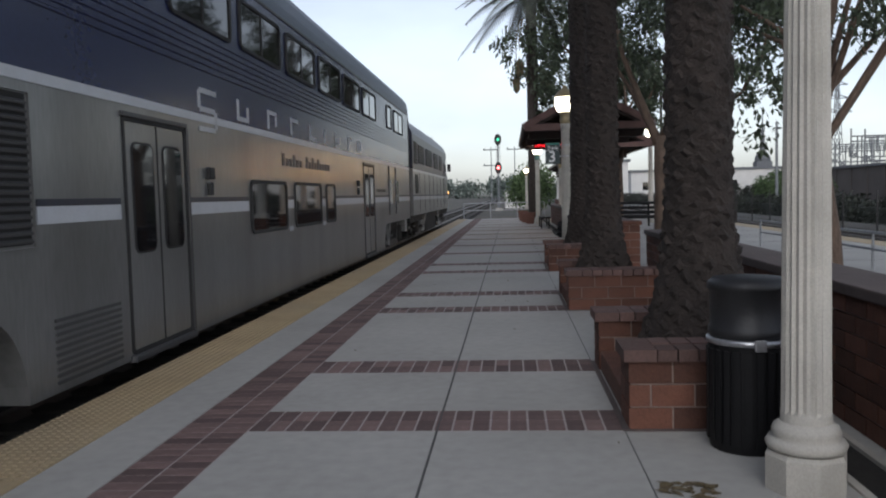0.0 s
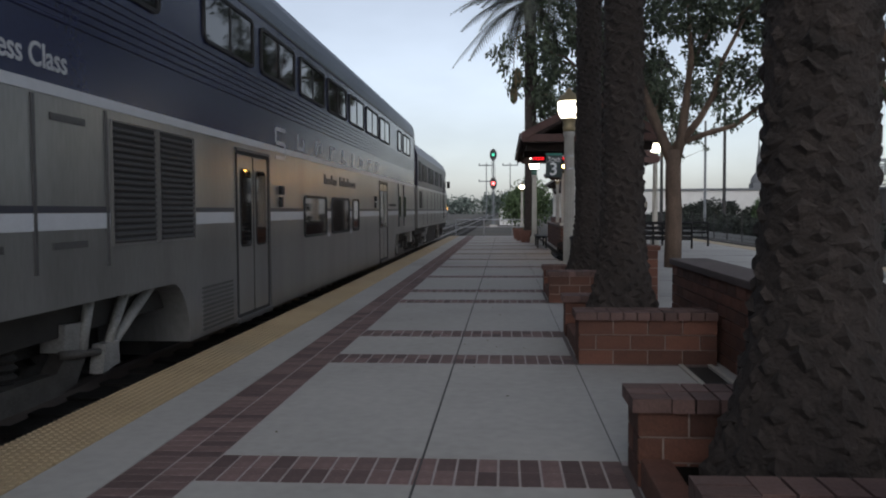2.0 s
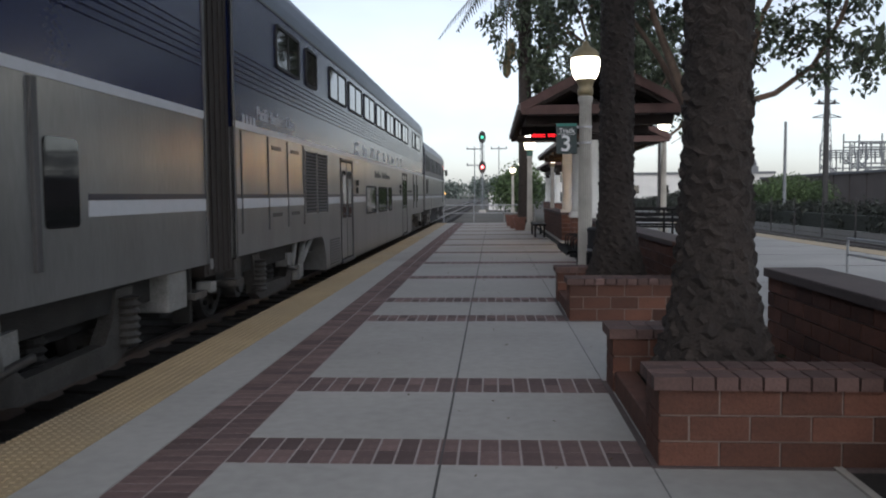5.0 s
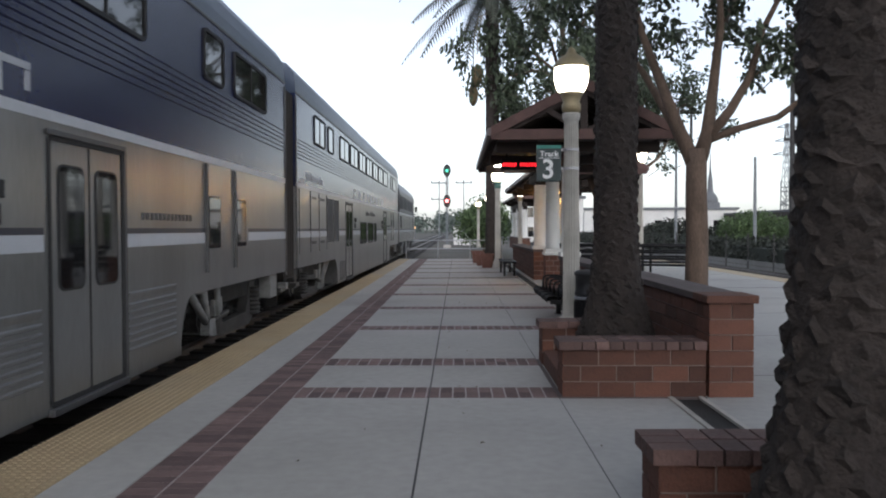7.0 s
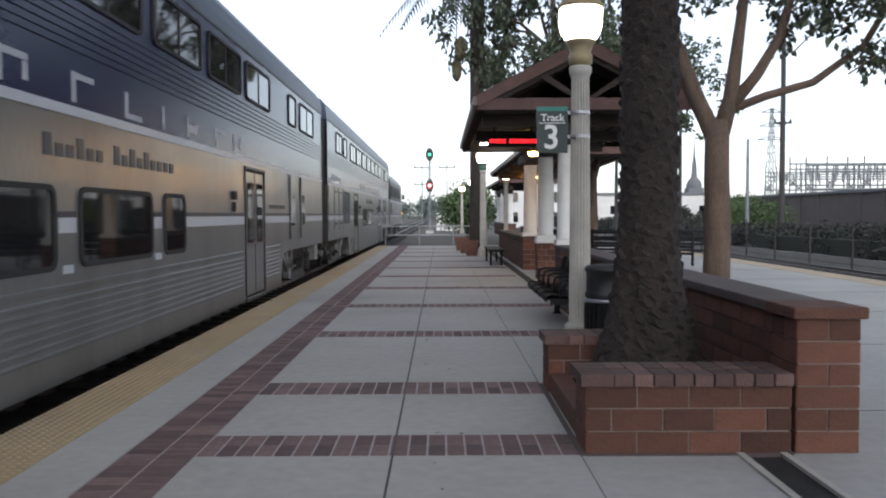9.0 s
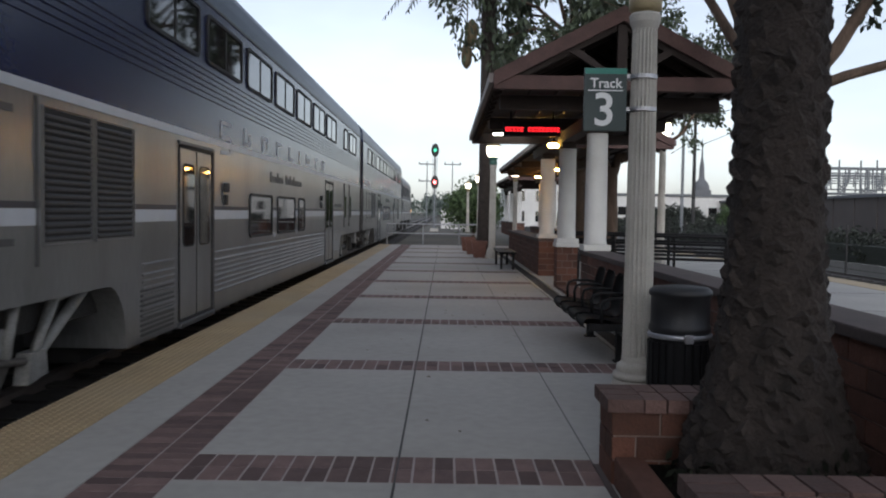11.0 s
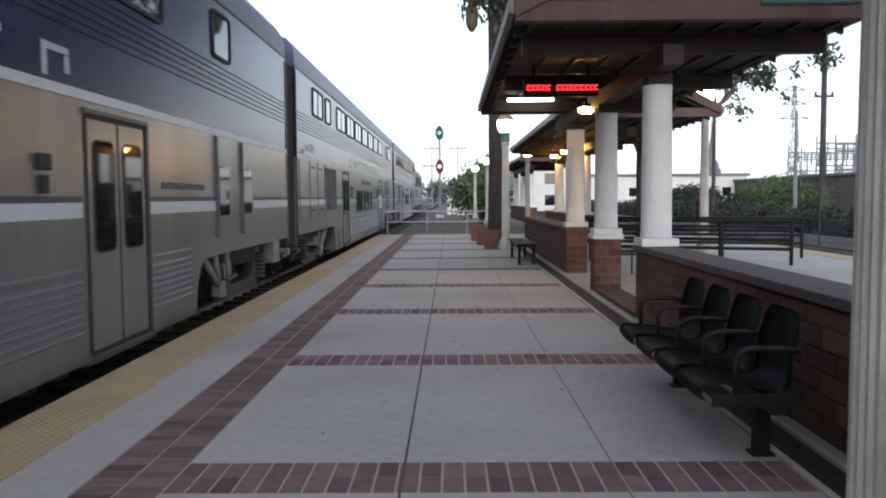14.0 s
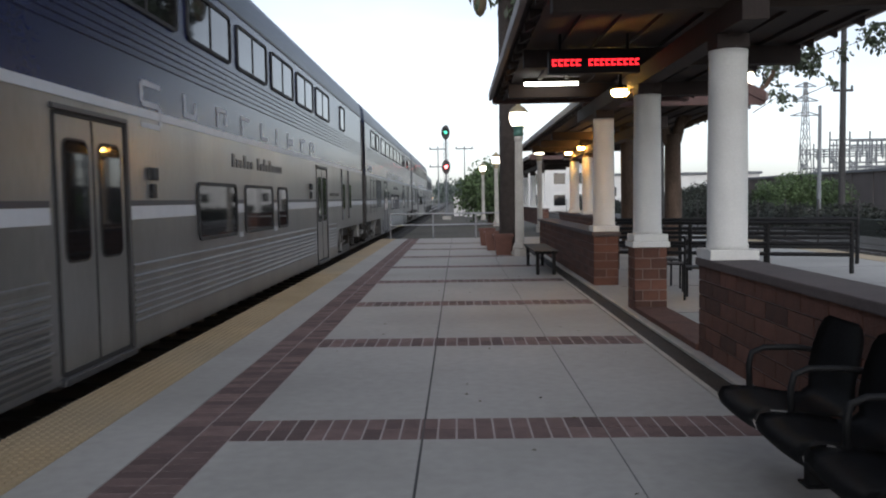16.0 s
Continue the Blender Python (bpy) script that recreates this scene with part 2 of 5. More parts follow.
def lathe(profile, sides=24, flutes=0, depth=0.0, z_flute=(0, 0)):
    """Turned shape from (radius, z) rows, with optional flutes between two heights."""
    bm = bmesh.new()
    rings = []
    for r, z in profile:
        ring = []
        for i in range(sides):
            a = 2 * math.pi * i / sides
            rr = r - (depth if flutes and i % 2 and z_flute[0] <= z <= z_flute[1] else 0)
            ring.append(bm.verts.new((rr * math.cos(a), rr * math.sin(a), z)))
        rings.append(ring)
    for p, q in zip(rings, rings[1:]):
        for i in range(sides):
            bm.faces.new((p[i], p[(i + 1) % sides], q[(i + 1) % sides], q[i]))
    bm.faces.new(rings[0][::-1])
    bm.faces.new(rings[-1])
    return bm


def extrude_profile(points, y0, y1):
    """A closed (x, z) outline drawn along y."""
    bm = bmesh.new()
    a = [bm.verts.new((x, y0, z)) for x, z in points]
    b = [bm.verts.new((x, y1, z)) for x, z in points]
    n = len(points)
    for i in range(n):
        bm.faces.new((a[i], a[(i + 1) % n], b[(i + 1) % n], b[i]))
    bm.faces.new(a)
    bm.faces.new(b[::-1])
    return bm


def rounded(x, y0, y1, z0, z1, r, depth, hole=0.0):
    """A rounded panel on the plane x, facing +x; with hole, a frame of that width."""
    def ring(inset, xx):
        out = []
        rr = max(r - inset, 0.01)
        for cy, cz, a0 in ((y1 - r, z1 - r, 0), (y0 + r, z1 - r, 90), (y0 + r, z0 + r, 180), (y1 - r, z0 + r, 270)):
            for k in range(4):
                a = radians(a0 + k * 30)
                out.append(bm.verts.new((xx, cy + rr * math.cos(a), cz + rr * math.sin(a))))
        return out
    bm = bmesh.new()
    back, front = ring(0, x - 0.01), ring(0, x + depth)
    n = len(back)
    loops = [back, front]
    if hole:
        loops += [ring(hole, x + depth), ring(hole, x - 0.01)]
    for p, q in zip(loops, loops[1:]):
        for i in range(n):
            bm.faces.new((p[i], p[(i + 1) % n], q[(i + 1) % n], q[i]))
    if not hole:
        bm.faces.new(front)
    return bm


def leaves(name, centres, mat, parent, size=0.12, per=60, spread=0.5, seed=1, droop=0.3, stretch=2.0, squash=1.0):
    """Many small leaves round given centres (x, y, z, r)."""
    rng = np.random.default_rng(seed)
    verts, faces = [], []
    for cx, cy, cz, r in centres:
        k = max(int(per * r * r), 8)
        d = rng.normal(size=(k, 3))
        d /= np.linalg.norm(d, axis=1)[:, None]
        p = np.array([cx, cy, cz]) + d * (r * rng.random((k, 1)) ** spread) * np.array([1, 1, squash])
        u = rng.normal(size=(k, 3)) + np.array([0, 0, -droop * 3])
        u /= np.linalg.norm(u, axis=1)[:, None]
        v = np.cross(u, rng.normal(size=(k, 3)))
        v /= np.linalg.norm(v, axis=1)[:, None]
        s = size * (0.6 + 0.8 * rng.random((k, 1)))
        n0 = len(verts)
        quads = np.stack([p, p + u * s * stretch * 0.5 + v * s * 0.5, p + u * s * stretch, p + u * s * stretch * 0.5 - v * s * 0.5], 1).reshape(-1, 3)
        verts.extend(quads.tolist())
        faces.extend([(n0 + 4 * i, n0 + 4 * i + 1, n0 + 4 * i + 2, n0 + 4 * i + 3) for i in range(k)])
    return raw(name, verts, faces, mat, parent)


PIECE = {}


def piece(name, size, mat, parent, at, turn=0.0):
    """One brick-like piece; alike pieces share a mesh."""
    key = (name, tuple(round(s, 3) for s in size), mat.name)
    if key not in PIECE:
        bm = boxes((-size[0] / 2, size[0] / 2, -size[1] / 2, size[1] / 2, -size[2] / 2, size[2] / 2))
        me = bpy.data.meshes.new(name)
        bm.to_mesh(me)
        bm.free()
        me.materials.append(mat)
        PIECE[key] = me
    ob = new(name, PIECE[key])
    ob.parent, ob.location = parent, at
    ob.rotation_euler = (0, 0, turn)
    return ob


def many_boxes(name, rows, mat, parent):
    """Boxes (centre, size) joined into one mesh."""
    verts, faces = [], []
    for (x, y, z), (a, b, c) in rows:
        n0 = len(verts)
        verts.extend([(x + sx * a / 2, y + sy * b / 2, z + sz * c / 2) for sx in (-1, 1) for sy in (-1, 1) for sz in (-1, 1)])
        faces.extend([tuple(n0 + i for i in f) for f in ((0, 1, 3, 2), (4, 6, 7, 5), (0, 4, 5, 1), (2, 3, 7, 6), (0, 2, 6, 4), (1, 5, 7, 3))])
    ob = raw(name, verts, faces, mat, parent)
    ob["kind"] = "stuff"
    return ob


def words(name, text, size, mat, parent, at, rot, label=""):
    cu = bpy.data.curves.new(name, "FONT")
    cu.body, cu.size, cu.extrude, cu.offset = text, size, 0.004, size * 0.012
    tmp = new(name, cu)
    me = bpy.data.meshes.new_from_object(tmp.evaluated_get(bpy.context.evaluated_depsgraph_get()))
    bpy.data.objects.remove(tmp)
    me.materials.clear()
    me.materials.append(mat)
    ob = new(name, me)
    ob.parent, ob.location, ob.rotation_euler = parent, at, rot
    if label:
        ob["label"] = label
    return ob


# ---- ground, platform and tracks ----
EDGE_L, EDGE_R, Y0, Y1 = -2.56, 9.55, -8.0, 48.0
ground = tagged(finish("ground", boxes((-900, 900, -300, 1500, -0.75, -0.55)), EARTH), "dry brown earth beside the railway", "ground", kind="structure")

platform = thing("platform", "grey concrete island platform with brick paver bands", "platform", kind="structure")
part("slab", boxes((EDGE_L, EDGE_R, Y0, Y1, -0.55, -0.012)), CONCRETE, platform)
# longitudinal joint lines of the slab
part("control_joint", boxes((-0.006, 0.006, Y0, Y1, -0.012, 0.001)), JOINT, platform)
part("control_joint", boxes((1.11, 1.116, Y0, Y1, -0.012, 0.0)), JOINT_PALE, platform)
BANDS = [-0.1, 1.6, 4.9, 6.55, 9.94, 11.56, 14.94, 16.62, 19.72, 22.79, 25.92, 28.97, 32.02, 35.07, 38.12, 41.17, 44.22]
BAND_W = 0.46
B0, B1 = -1.6, -1.165
XR = 2.03
# smooth slab faces between the bands
ys = [Y0] + [v for b in BANDS for v in (b, b + BAND_W)] + [Y1]
for a, b in zip(ys[::2], ys[1::2]):
    for x0, x1 in ((B1, -0.006), (0.006, 1.11), (1.116, XR)):
        part("slab_panel", boxes((x0 + 0.001, x1 - 0.001, a + 0.004, b - 0.004, -0.02, 0.0), bevel=0.002), CONCRETE, platform)
part("edge_strip", boxes((-2.04, B0 - 0.003, Y0, Y1, -0.02, 0.0)), CONCRETE, platform)
part("far_side_slab", boxes((2.33, 8.9, Y0, Y1, -0.02, 0.0)), CONCRETE, platform)
for b in np.arange(Y0, Y1, 3.0):
    part("control_joint", boxes((2.8, 8.9, b, b + 0.01, -0.01, 0.002)), JOINT, platform)
part("channel_edge", boxes((XR, XR + 0.045, Y0, Y1, -0.05, 0.012), (2.29, 2.33, Y0, Y1, -0.05, 0.012)), CONCRETE_WARM, platform, "pale concrete lip")
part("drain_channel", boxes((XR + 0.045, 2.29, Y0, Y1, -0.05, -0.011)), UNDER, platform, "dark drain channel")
part("tactile_strip", boxes((EDGE_L + 0.01, -2.04, Y0, Y1, -0.02, 0.006)), YELLOW, platform, "worn yellow tactile edge")
many_boxes("tactile_dome", [((-2.54 + 0.06 * i, y, 0.008), (0.025, 0.025, 0.007)) for y in np.arange(4.0, 34.0, 0.06) for i in range(9)], YELLOW, platform)
part("far_tactile_strip", boxes((8.9, EDGE_R - 0.01, Y0, Y1, -0.02, 0.006)), YELLOW, platform, "worn yellow tactile edge")
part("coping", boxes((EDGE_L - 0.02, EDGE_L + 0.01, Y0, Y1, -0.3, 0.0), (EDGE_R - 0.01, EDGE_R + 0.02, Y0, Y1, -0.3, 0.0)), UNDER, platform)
part("paving_bed", boxes((B0, B1, Y0, Y1, -0.02, -0.0015), *[(B1, XR, b, b + BAND_W, -0.02, -0.0015) for b in BANDS]), PAVE_MORTAR, platform)

# tracks either side
for k, xc in enumerate((-4.35, 11.35)):
    bed = tagged(finish("track_bed", extrude_profile([(xc - 2.6, -0.6), (xc + 1.7, -0.6), (xc + 1.65, -0.32), (xc - 1.9, -0.32)], -60, 420), BALLAST_SHADED), "brown stone ballast under the rails", "track bed", kind="structure")
    track = thing("railway_track", "worn steel rails on concrete ties", "track", kind="structure")
    for dx in (-0.75, 0.75):
        part("rail", extrude_profile([(xc + dx - 0.035, -0.2), (xc + dx + 0.035, -0.2), (xc + dx + 0.035, -0.24), (xc + dx + 0.01, -0.25), (xc + dx + 0.07, -0.34), (xc + dx - 0.07, -0.34), (xc + dx - 0.01, -0.25), (xc + dx - 0.035, -0.24)], -60, 420), RAIL, track)
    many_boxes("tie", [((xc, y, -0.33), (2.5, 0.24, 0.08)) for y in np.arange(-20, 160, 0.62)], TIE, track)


# ---- brick work ----
def brick_wall(name, x0, x1, y0, y1, top, label, category, open_back=False, cap="brick", left=True, front=True, back=False, courses=6, step=0.4, cap_mat=None, hollow=0.0, pieces=True):
    """A wall of single bricks round a mortar core, with a cap."""
    t = thing(name, label, category)
    lip, cap_h = 0.03, 0.07
    h = (top - cap_h) / courses
    g = 0.012
    if hollow:
        w = hollow
        core = boxes((x0 + 0.012, x0 + w, y0 + 0.012, y1 - 0.012, 0, top - cap_h), (x1 - w, x1 - 0.012, y0 + 0.012, y1 - 0.012, 0, top - cap_h), (x0 + w, x1 - w, y0 + 0.012, y0 + w, 0, top - cap_h), *(() if open_back else ((x0 + w, x1 - w, y1 - w, y1 - 0.012, 0, top - cap_h),)))
    else:
        core = boxes((x0 + 0.012, x1 - 0.012, y0 + 0.012, y1 - 0.012, 0, top - cap_h))
    part("core", core, MORTAR, t)
    joined = []

    def put(at, size):
        if pieces:
            piece("brick", size, BRICK, t, at)
        else:
            joined.append((at, size))
    for c in range(courses):
        z = h * (c + 0.5)
        sides = []
        if left:
            sides.append((x0 + 0.02, y0, y1, 1))
        if front:
            sides.append((y0 + 0.02, x0, x1, 0))
        if back:
            sides.append((y1 - 0.02, x0, x1, 0))
        for fixed, a, b, axis in sides:
            n = max(round((b - a) / step), 1)
            s = (b - a) / n
            cuts = [a] + [a + s * (i + (0.5 if c % 2 else 1.0)) for i in range(n if c % 2 else n - 1)] + [b]
            for p, q in zip(cuts, cuts[1:]):
                m, l = (p + q) / 2, q - p - g
                if l < 0.03:
                    continue
                put((fixed, m, z) if axis else (m, fixed, z), (0.04, l, h - g) if axis else (l, 0.04, h - g))
    if joined:
        many_boxes("brick", joined, BRICK_FAR, t)
    # cap
    zc = top - cap_h / 2
    if cap == "brick":
        rims = [(x0 - lip, x0 + hollow, y0 - lip, y1 + lip, 1), (x0 + hollow, x1, y0 - lip, y0 + hollow, 0), (x0 + hollow, x1, y1 - hollow, y1 + lip, 0)]
        for a, b, c, d, axis in rims[:2 if open_back else 3]:
            span = (d - c) if axis else (b - a)
            n = round(span / 0.115)
            for i in range(n):
                o = span * (i + 0.5) / n
                if axis:
                    piece("cap_brick", (b - a, span / n - g, cap_h), CAP, t, ((a + b) / 2, c + o, zc))
                else:
                    piece("cap_brick", (span / n - g, d - c, cap_h), CAP, t, (a + o, (c + d) / 2, zc))
    else:
        part("cap", boxes((x0 - lip, x1 + lip, y0 - lip, y1 + lip, top - cap_h, top), bevel=0.012), cap_mat or CAPSTONE, t, "pinkish weathered coping")
    return t


def palm(y, x, r, height, seed):
    """A date palm trunk with a rough, scaly bark of old leaf bases."""
    rng = random.Random(seed)
    t = thing("palm_tree", "thick dark scaly palm trunk standing in a brick planter", "palm tree", "platform palms", at=(x, y, 0.3))
    prof = [(r * 2.25, -0.28), (r * 2.05, -0.05), (r * 1.65, 0.2), (r * 1.3, 0.5), (r * 1.12, 0.85), (r * 1.03, 1.3), (r, 2.5), (r * 0.98, height)]
    part("trunk", lathe(prof, 20), PALM, t, smooth=True)
    verts, faces = [], []
    z, k = -0.1, 0
    while z < height - 0.1:
        rr = np.interp(z, [p[1] for p in prof], [p[0] for p in prof])
        a = k * 2.39996 + rng.uniform(-0.12, 0.12)
        w, hh, o = 0.075 * rng.uniform(0.8, 1.25), rng.uniform(0.05, 0.085), rng.uniform(0.008, 0.03)
        tilt = rng.uniform(-0.03, 0.03)
        c, sn = math.cos(a), math.sin(a)

        def at(out, side, up):
            return ((rr + out) * c - side * sn, (rr + out) * sn + side * c, z + up)
        n0 = len(verts)
        verts += [at(-0.02, 0, -hh), at(-0.02, w, tilt), at(-0.015, tilt, hh), at(-0.02, -w, -tilt), at(o, tilt * 0.5, hh * rng.uniform(0.1, 0.6)), at(o * 0.8, 0.02, -hh * 0.2)]
        faces += [(n0, n0 + 1, n0 + 5), (n0 + 1, n0 + 2, n0 + 4), (n0 + 1, n0 + 4, n0 + 5), (n0 + 2, n0 + 3, n0 + 4), (n0 + 3, n0, n0 + 5), (n0 + 3, n0 + 5, n0 + 4)]
        z += 0.0062 * (0.27 / rr)
        k += 1
    raw("bark", verts, faces, PALM, t)
    # unseen crown, fronds thickened so that it shades walls and planters below
    crown(t, height, seed)
    return t


def crown(t, height, seed, n=76, length=3.6, sag=1.0):
    """Feather fronds arching out of the trunk's head."""
    rng = random.Random(seed)
    for i in range(n):
        a = 2.4 * i + rng.uniform(-0.2, 0.2)
        lift = rng.uniform(-0.3, 1.2)
        verts, faces = [], []
        steps = 16
        pts = []
        for j in range(steps + 1):
            s = j / steps
            out = length * s * math.cos(lift * (1 - s * 0.8))
            up = length * (math.sin(lift) * s - sag * s * s * 0.6)
            pts.append(Vector((out * math.cos(a), out * math.sin(a), height + up)))
        side = Vector((-math.sin(a), math.cos(a), 0))
        for j in range(steps):
            p, q = pts[j], pts[j + 1]
            for sgn in (-1, 1):
                for m in (0.0, 0.5):
                    b = p.lerp(q, m)
                    ll = 0.55 * math.sin(math.pi * min(0.12 + j / steps * 0.88, 1)) + 0.1
                    tip = b + side * sgn * ll * 0.8 + (q - p).normalized() * ll * 0.5 + Vector((0, 0, -ll * 0.35))
                    n0 = len(verts)
                    wv = (q - p).normalized() * 0.062
                    verts += [tuple(b - wv), tuple(b + wv), tuple(tip)]
                    faces.append((n0, n0 + 1, n0 + 2))
            n0 = len(verts)
            verts += [tuple(p - side * 0.02), tuple(p + side * 0.02), tuple(q + side * 0.015), tuple(q - side * 0.015)]
            faces.append((n0, n0 + 1, n0 + 2, n0 + 3))
        raw("frond", verts, faces, FROND, t)


def limb(bm, pts, r0, r1, sides=9):
    """A tapering bent limb through points."""
    pts = [Vector(p) for p in pts]
    whole = (pts[-1] - pts[0]).normalized()
    ref = Vector((0.31, 0.95, 0.05)) if abs(whole.y) < 0.8 else Vector((0.95, 0.1, 0.3))
    rings = []
    for i, p in enumerate(pts):
        d = (pts[min(i + 1, len(pts) - 1)] - pts[max(i - 1, 0)]).normalized()
        u = d.cross(ref).normalized()
        w = d.cross(u)
        r = r0 + (r1 - r0) * i / (len(pts) - 1)
        rings.append([bm.verts.new(p + u * r * math.cos(2 * math.pi * k / sides) + w * r * math.sin(2 * math.pi * k / sides)) for k in range(sides)])
    for a, b in zip(rings, rings[1:]):
        for k in range(sides):
            bm.faces.new((a[k], a[(k + 1) % sides], b[(k + 1) % sides], b[k]))
    bm.faces.new(rings[0][::-1])
    bm.faces.new(rings[-1])
    return bm


# ---- planters with palms ----
# each planter: a brick wall in front, a brick block behind, a low curb and soil between
PLANTERS = [(4.9, 6.55, 1.9), (9.94, 11.56, 2.38), (14.94, 16.62, 2.36)]
PALMS = [(1.78, 5.95, 0.215), (1.66, 10.86, 0.195), (1.87, 16.4, 0.205)]
for i, (a, b, right) in enumerate(PLANTERS):
    p = brick_wall("brick_planter_wall", 1.14, right, a, a + 0.36, 0.48, "low red-brown brick planter wall with brick cap", "planter wall", hollow=0.16, courses=3, step=0.3, back=True)
    p["group"] = "planter walls"
    part("fill", boxes((1.24, right - 0.02, a + 0.1, a + 0.3, 0.02, 0.45)), CAP, p)
    part("base_joint", boxes((1.105, 1.14, a - 0.02, b + 0.36, -0.01, 0.008), (1.14, right, a - 0.03, a, -0.01, 0.008)), CAPSTONE, p, "pale mortar line along the base")
    p = brick_wall("brick_block", 1.14, 1.9, b + 0.02, b + 0.36, 0.46, "low red brick block with worn brick cap beside a palm", "planter wall", hollow=0.16, courses=3, step=0.3, back=True)
    p["group"] = "low brick blocks"
    part("fill", boxes((1.24, 1.84, b + 0.1, b + 0.3, 0.02, 0.43)), CAP, p)
    curb = thing("planter_curb", "low dark brick curb and soil round a palm", "curb", "palm curbs")
    part("curb", boxes((1.15, 1.3, a + 0.38, b, 0, 0.16), bevel=0.015), BRICK_FAR, curb)
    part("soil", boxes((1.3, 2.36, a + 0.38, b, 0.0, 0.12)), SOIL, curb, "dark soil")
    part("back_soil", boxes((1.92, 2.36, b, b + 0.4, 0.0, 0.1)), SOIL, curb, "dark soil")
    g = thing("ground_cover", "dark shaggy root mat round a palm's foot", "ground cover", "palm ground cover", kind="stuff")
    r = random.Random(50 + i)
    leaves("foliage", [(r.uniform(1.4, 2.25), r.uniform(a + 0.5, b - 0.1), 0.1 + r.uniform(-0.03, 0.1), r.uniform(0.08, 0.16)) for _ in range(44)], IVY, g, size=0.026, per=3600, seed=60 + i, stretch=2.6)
for i, (x, y, r) in enumerate(PALMS):
    palm(y, x, r, 8.6, i + 3)

brick_wall("brick_wall", 2.42, 2.8, -3.0, 12.2, 0.84, "long dark red brick seat wall with flat coping", "wall", cap="stone", courses=7, step=0.3, back=True)
brick_wall("brick_pillar", 2.38, 2.76, 14.94, 15.32, 0.87, "square red brick end pillar of a wall", "pillar", cap="stone", courses=6, cap_mat=BRICK_FAR, step=0.3)
brick_wall("brick_wall", 2.42, 2.76, 15.33, 25.5, 0.86, "dark red brick wall behind a palm planter and a bench", "wall", cap="stone", courses=6, front=False, back=True)
brick_wall("brick_pier", 2.4, 2.8, 28.15, 28.55, 0.86, "square red brick pier below a white column", "pier", cap="stone", courses=6, step=0.21, cap_mat=COLUMN)
brick_wall("brick_wall", 2.4, 2.8, 31.22, 40.0, 0.86, "dark brick wall under a station shelter", "wall", cap="stone", courses=6, step=0.42, pieces=False)
brick_wall("brick_wall", 4.35, 4.85, 60.0, 72.5, 0.86, "dark brick wall under a far shelter", "wall", cap="stone", courses=6, step=0.42, pieces=False)
brick_wall("brick_wall", 4.15, 4.6, 41.0, 50.0, 0.86, "dark brick wall under a far shelter", "wall", cap="stone", courses=6, step=0.42, pieces=False)


# ---- lamp posts ----
def lamp_post(x, y, cap=BRASS, tall=1.0):
    t = thing("lamp_post", "fluted pale concrete lamp post with lit globe on top", "lamp post", "platform lamp posts", at=(x, y, 0))
    t.scale = (0.93, 0.93, 0.965 * tall)
    part("pedestal", lathe([(0.2, 0), (0.2, 0.17), (0.185, 0.19)], 8), CONCRETE_WARM, t, "octagonal concrete pedestal")
    part("torus_base", lathe([(0.14, 0.185), (0.185, 0.2), (0.195, 0.225), (0.18, 0.25), (0.15, 0.255), (0.165, 0.28), (0.155, 0.31), (0.125, 0.33)], 32), CONCRETE_WARM, t, smooth=True)
    part("shaft", lathe([(0.122, 0.325), (0.121, 0.37), (0.119, 0.39), (0.112, 1.5), (0.098, 2.86), (0.098, 2.9), (0.12, 2.95), (0.125, 3.0), (0.11, 3.02)], 40, flutes=1, depth=0.013, z_flute=(0.385, 2.87)), CONCRETE_WARM, t)
    part("collar", lathe([(0.1, 3.02), (0.13, 3.05), (0.13, 3.13), (0.11, 3.16), (0.14, 3.24), (0.17, 3.28)], 20), cap, t, smooth=True)
    part("globe", lathe([(0.16, 3.28), (0.21, 3.36), (0.235, 3.46), (0.235, 3.58), (0.225, 3.62)], 24), GLOBE, t, "glowing white glass globe", smooth=True)
    part("cap", lathe([(0.245, 3.615), (0.25, 3.64), (0.17, 3.74), (0.07, 3.8), (0.05, 3.86), (0.0001, 3.9)], 24), BRASS, t, "tan metal cap", smooth=True)
    return t


lamp_post(1.82, 3.95)
sign_lamp = lamp_post(1.71, 18.55)
lamp_post(1.74, 38.3, cap=GREENCAP)
lamp_post(6.5, 36.3, cap=GREENCAP, tall=1.16)
lamp_post(2.2, 60.0)
lamp_post(1.9, 72.0)
lamp_post(3.6, 52.0)

sign = thing("track_sign", "dark green square sign with white track number", "sign", at=(1.42, 18.52, 2.27))
part("board", boxes((-0.158, 0.158, -0.015, 0.015, -0.23, 0.235), bevel=0.006), SIGN_DARK, sign)
part("band", boxes((-0.155, 0.155, -0.019, -0.0155, 0.19, 0.232)), SIGN_TEAL, sign, "teal top band")
part("underline", boxes((-0.13, 0.13, -0.0195, -0.0155, 0.065, 0.073)), SIGN_WHITE, sign)
words("lettering", "Track", 0.1, SIGN_WHITE, sign, (-0.115, -0.018, 0.09), (radians(90), 0, 0))
words("numeral", "3", 0.34, SIGN_WHITE, sign, (-0.095, -0.018, -0.185), (radians(90), 0, 0), "white number 3")
for z in (2.28, 2.52):
    part("bracket", boxes((0.15, 0.2, -0.012, 0.012, z - 2.36, z - 2.33)), CHROME, sign, "metal strap")
    part("strap", lathe([(0.108, 0), (0.108, 0.03)], 24), CHROME, sign).location = (0.28, 0.03, z - 2.36)


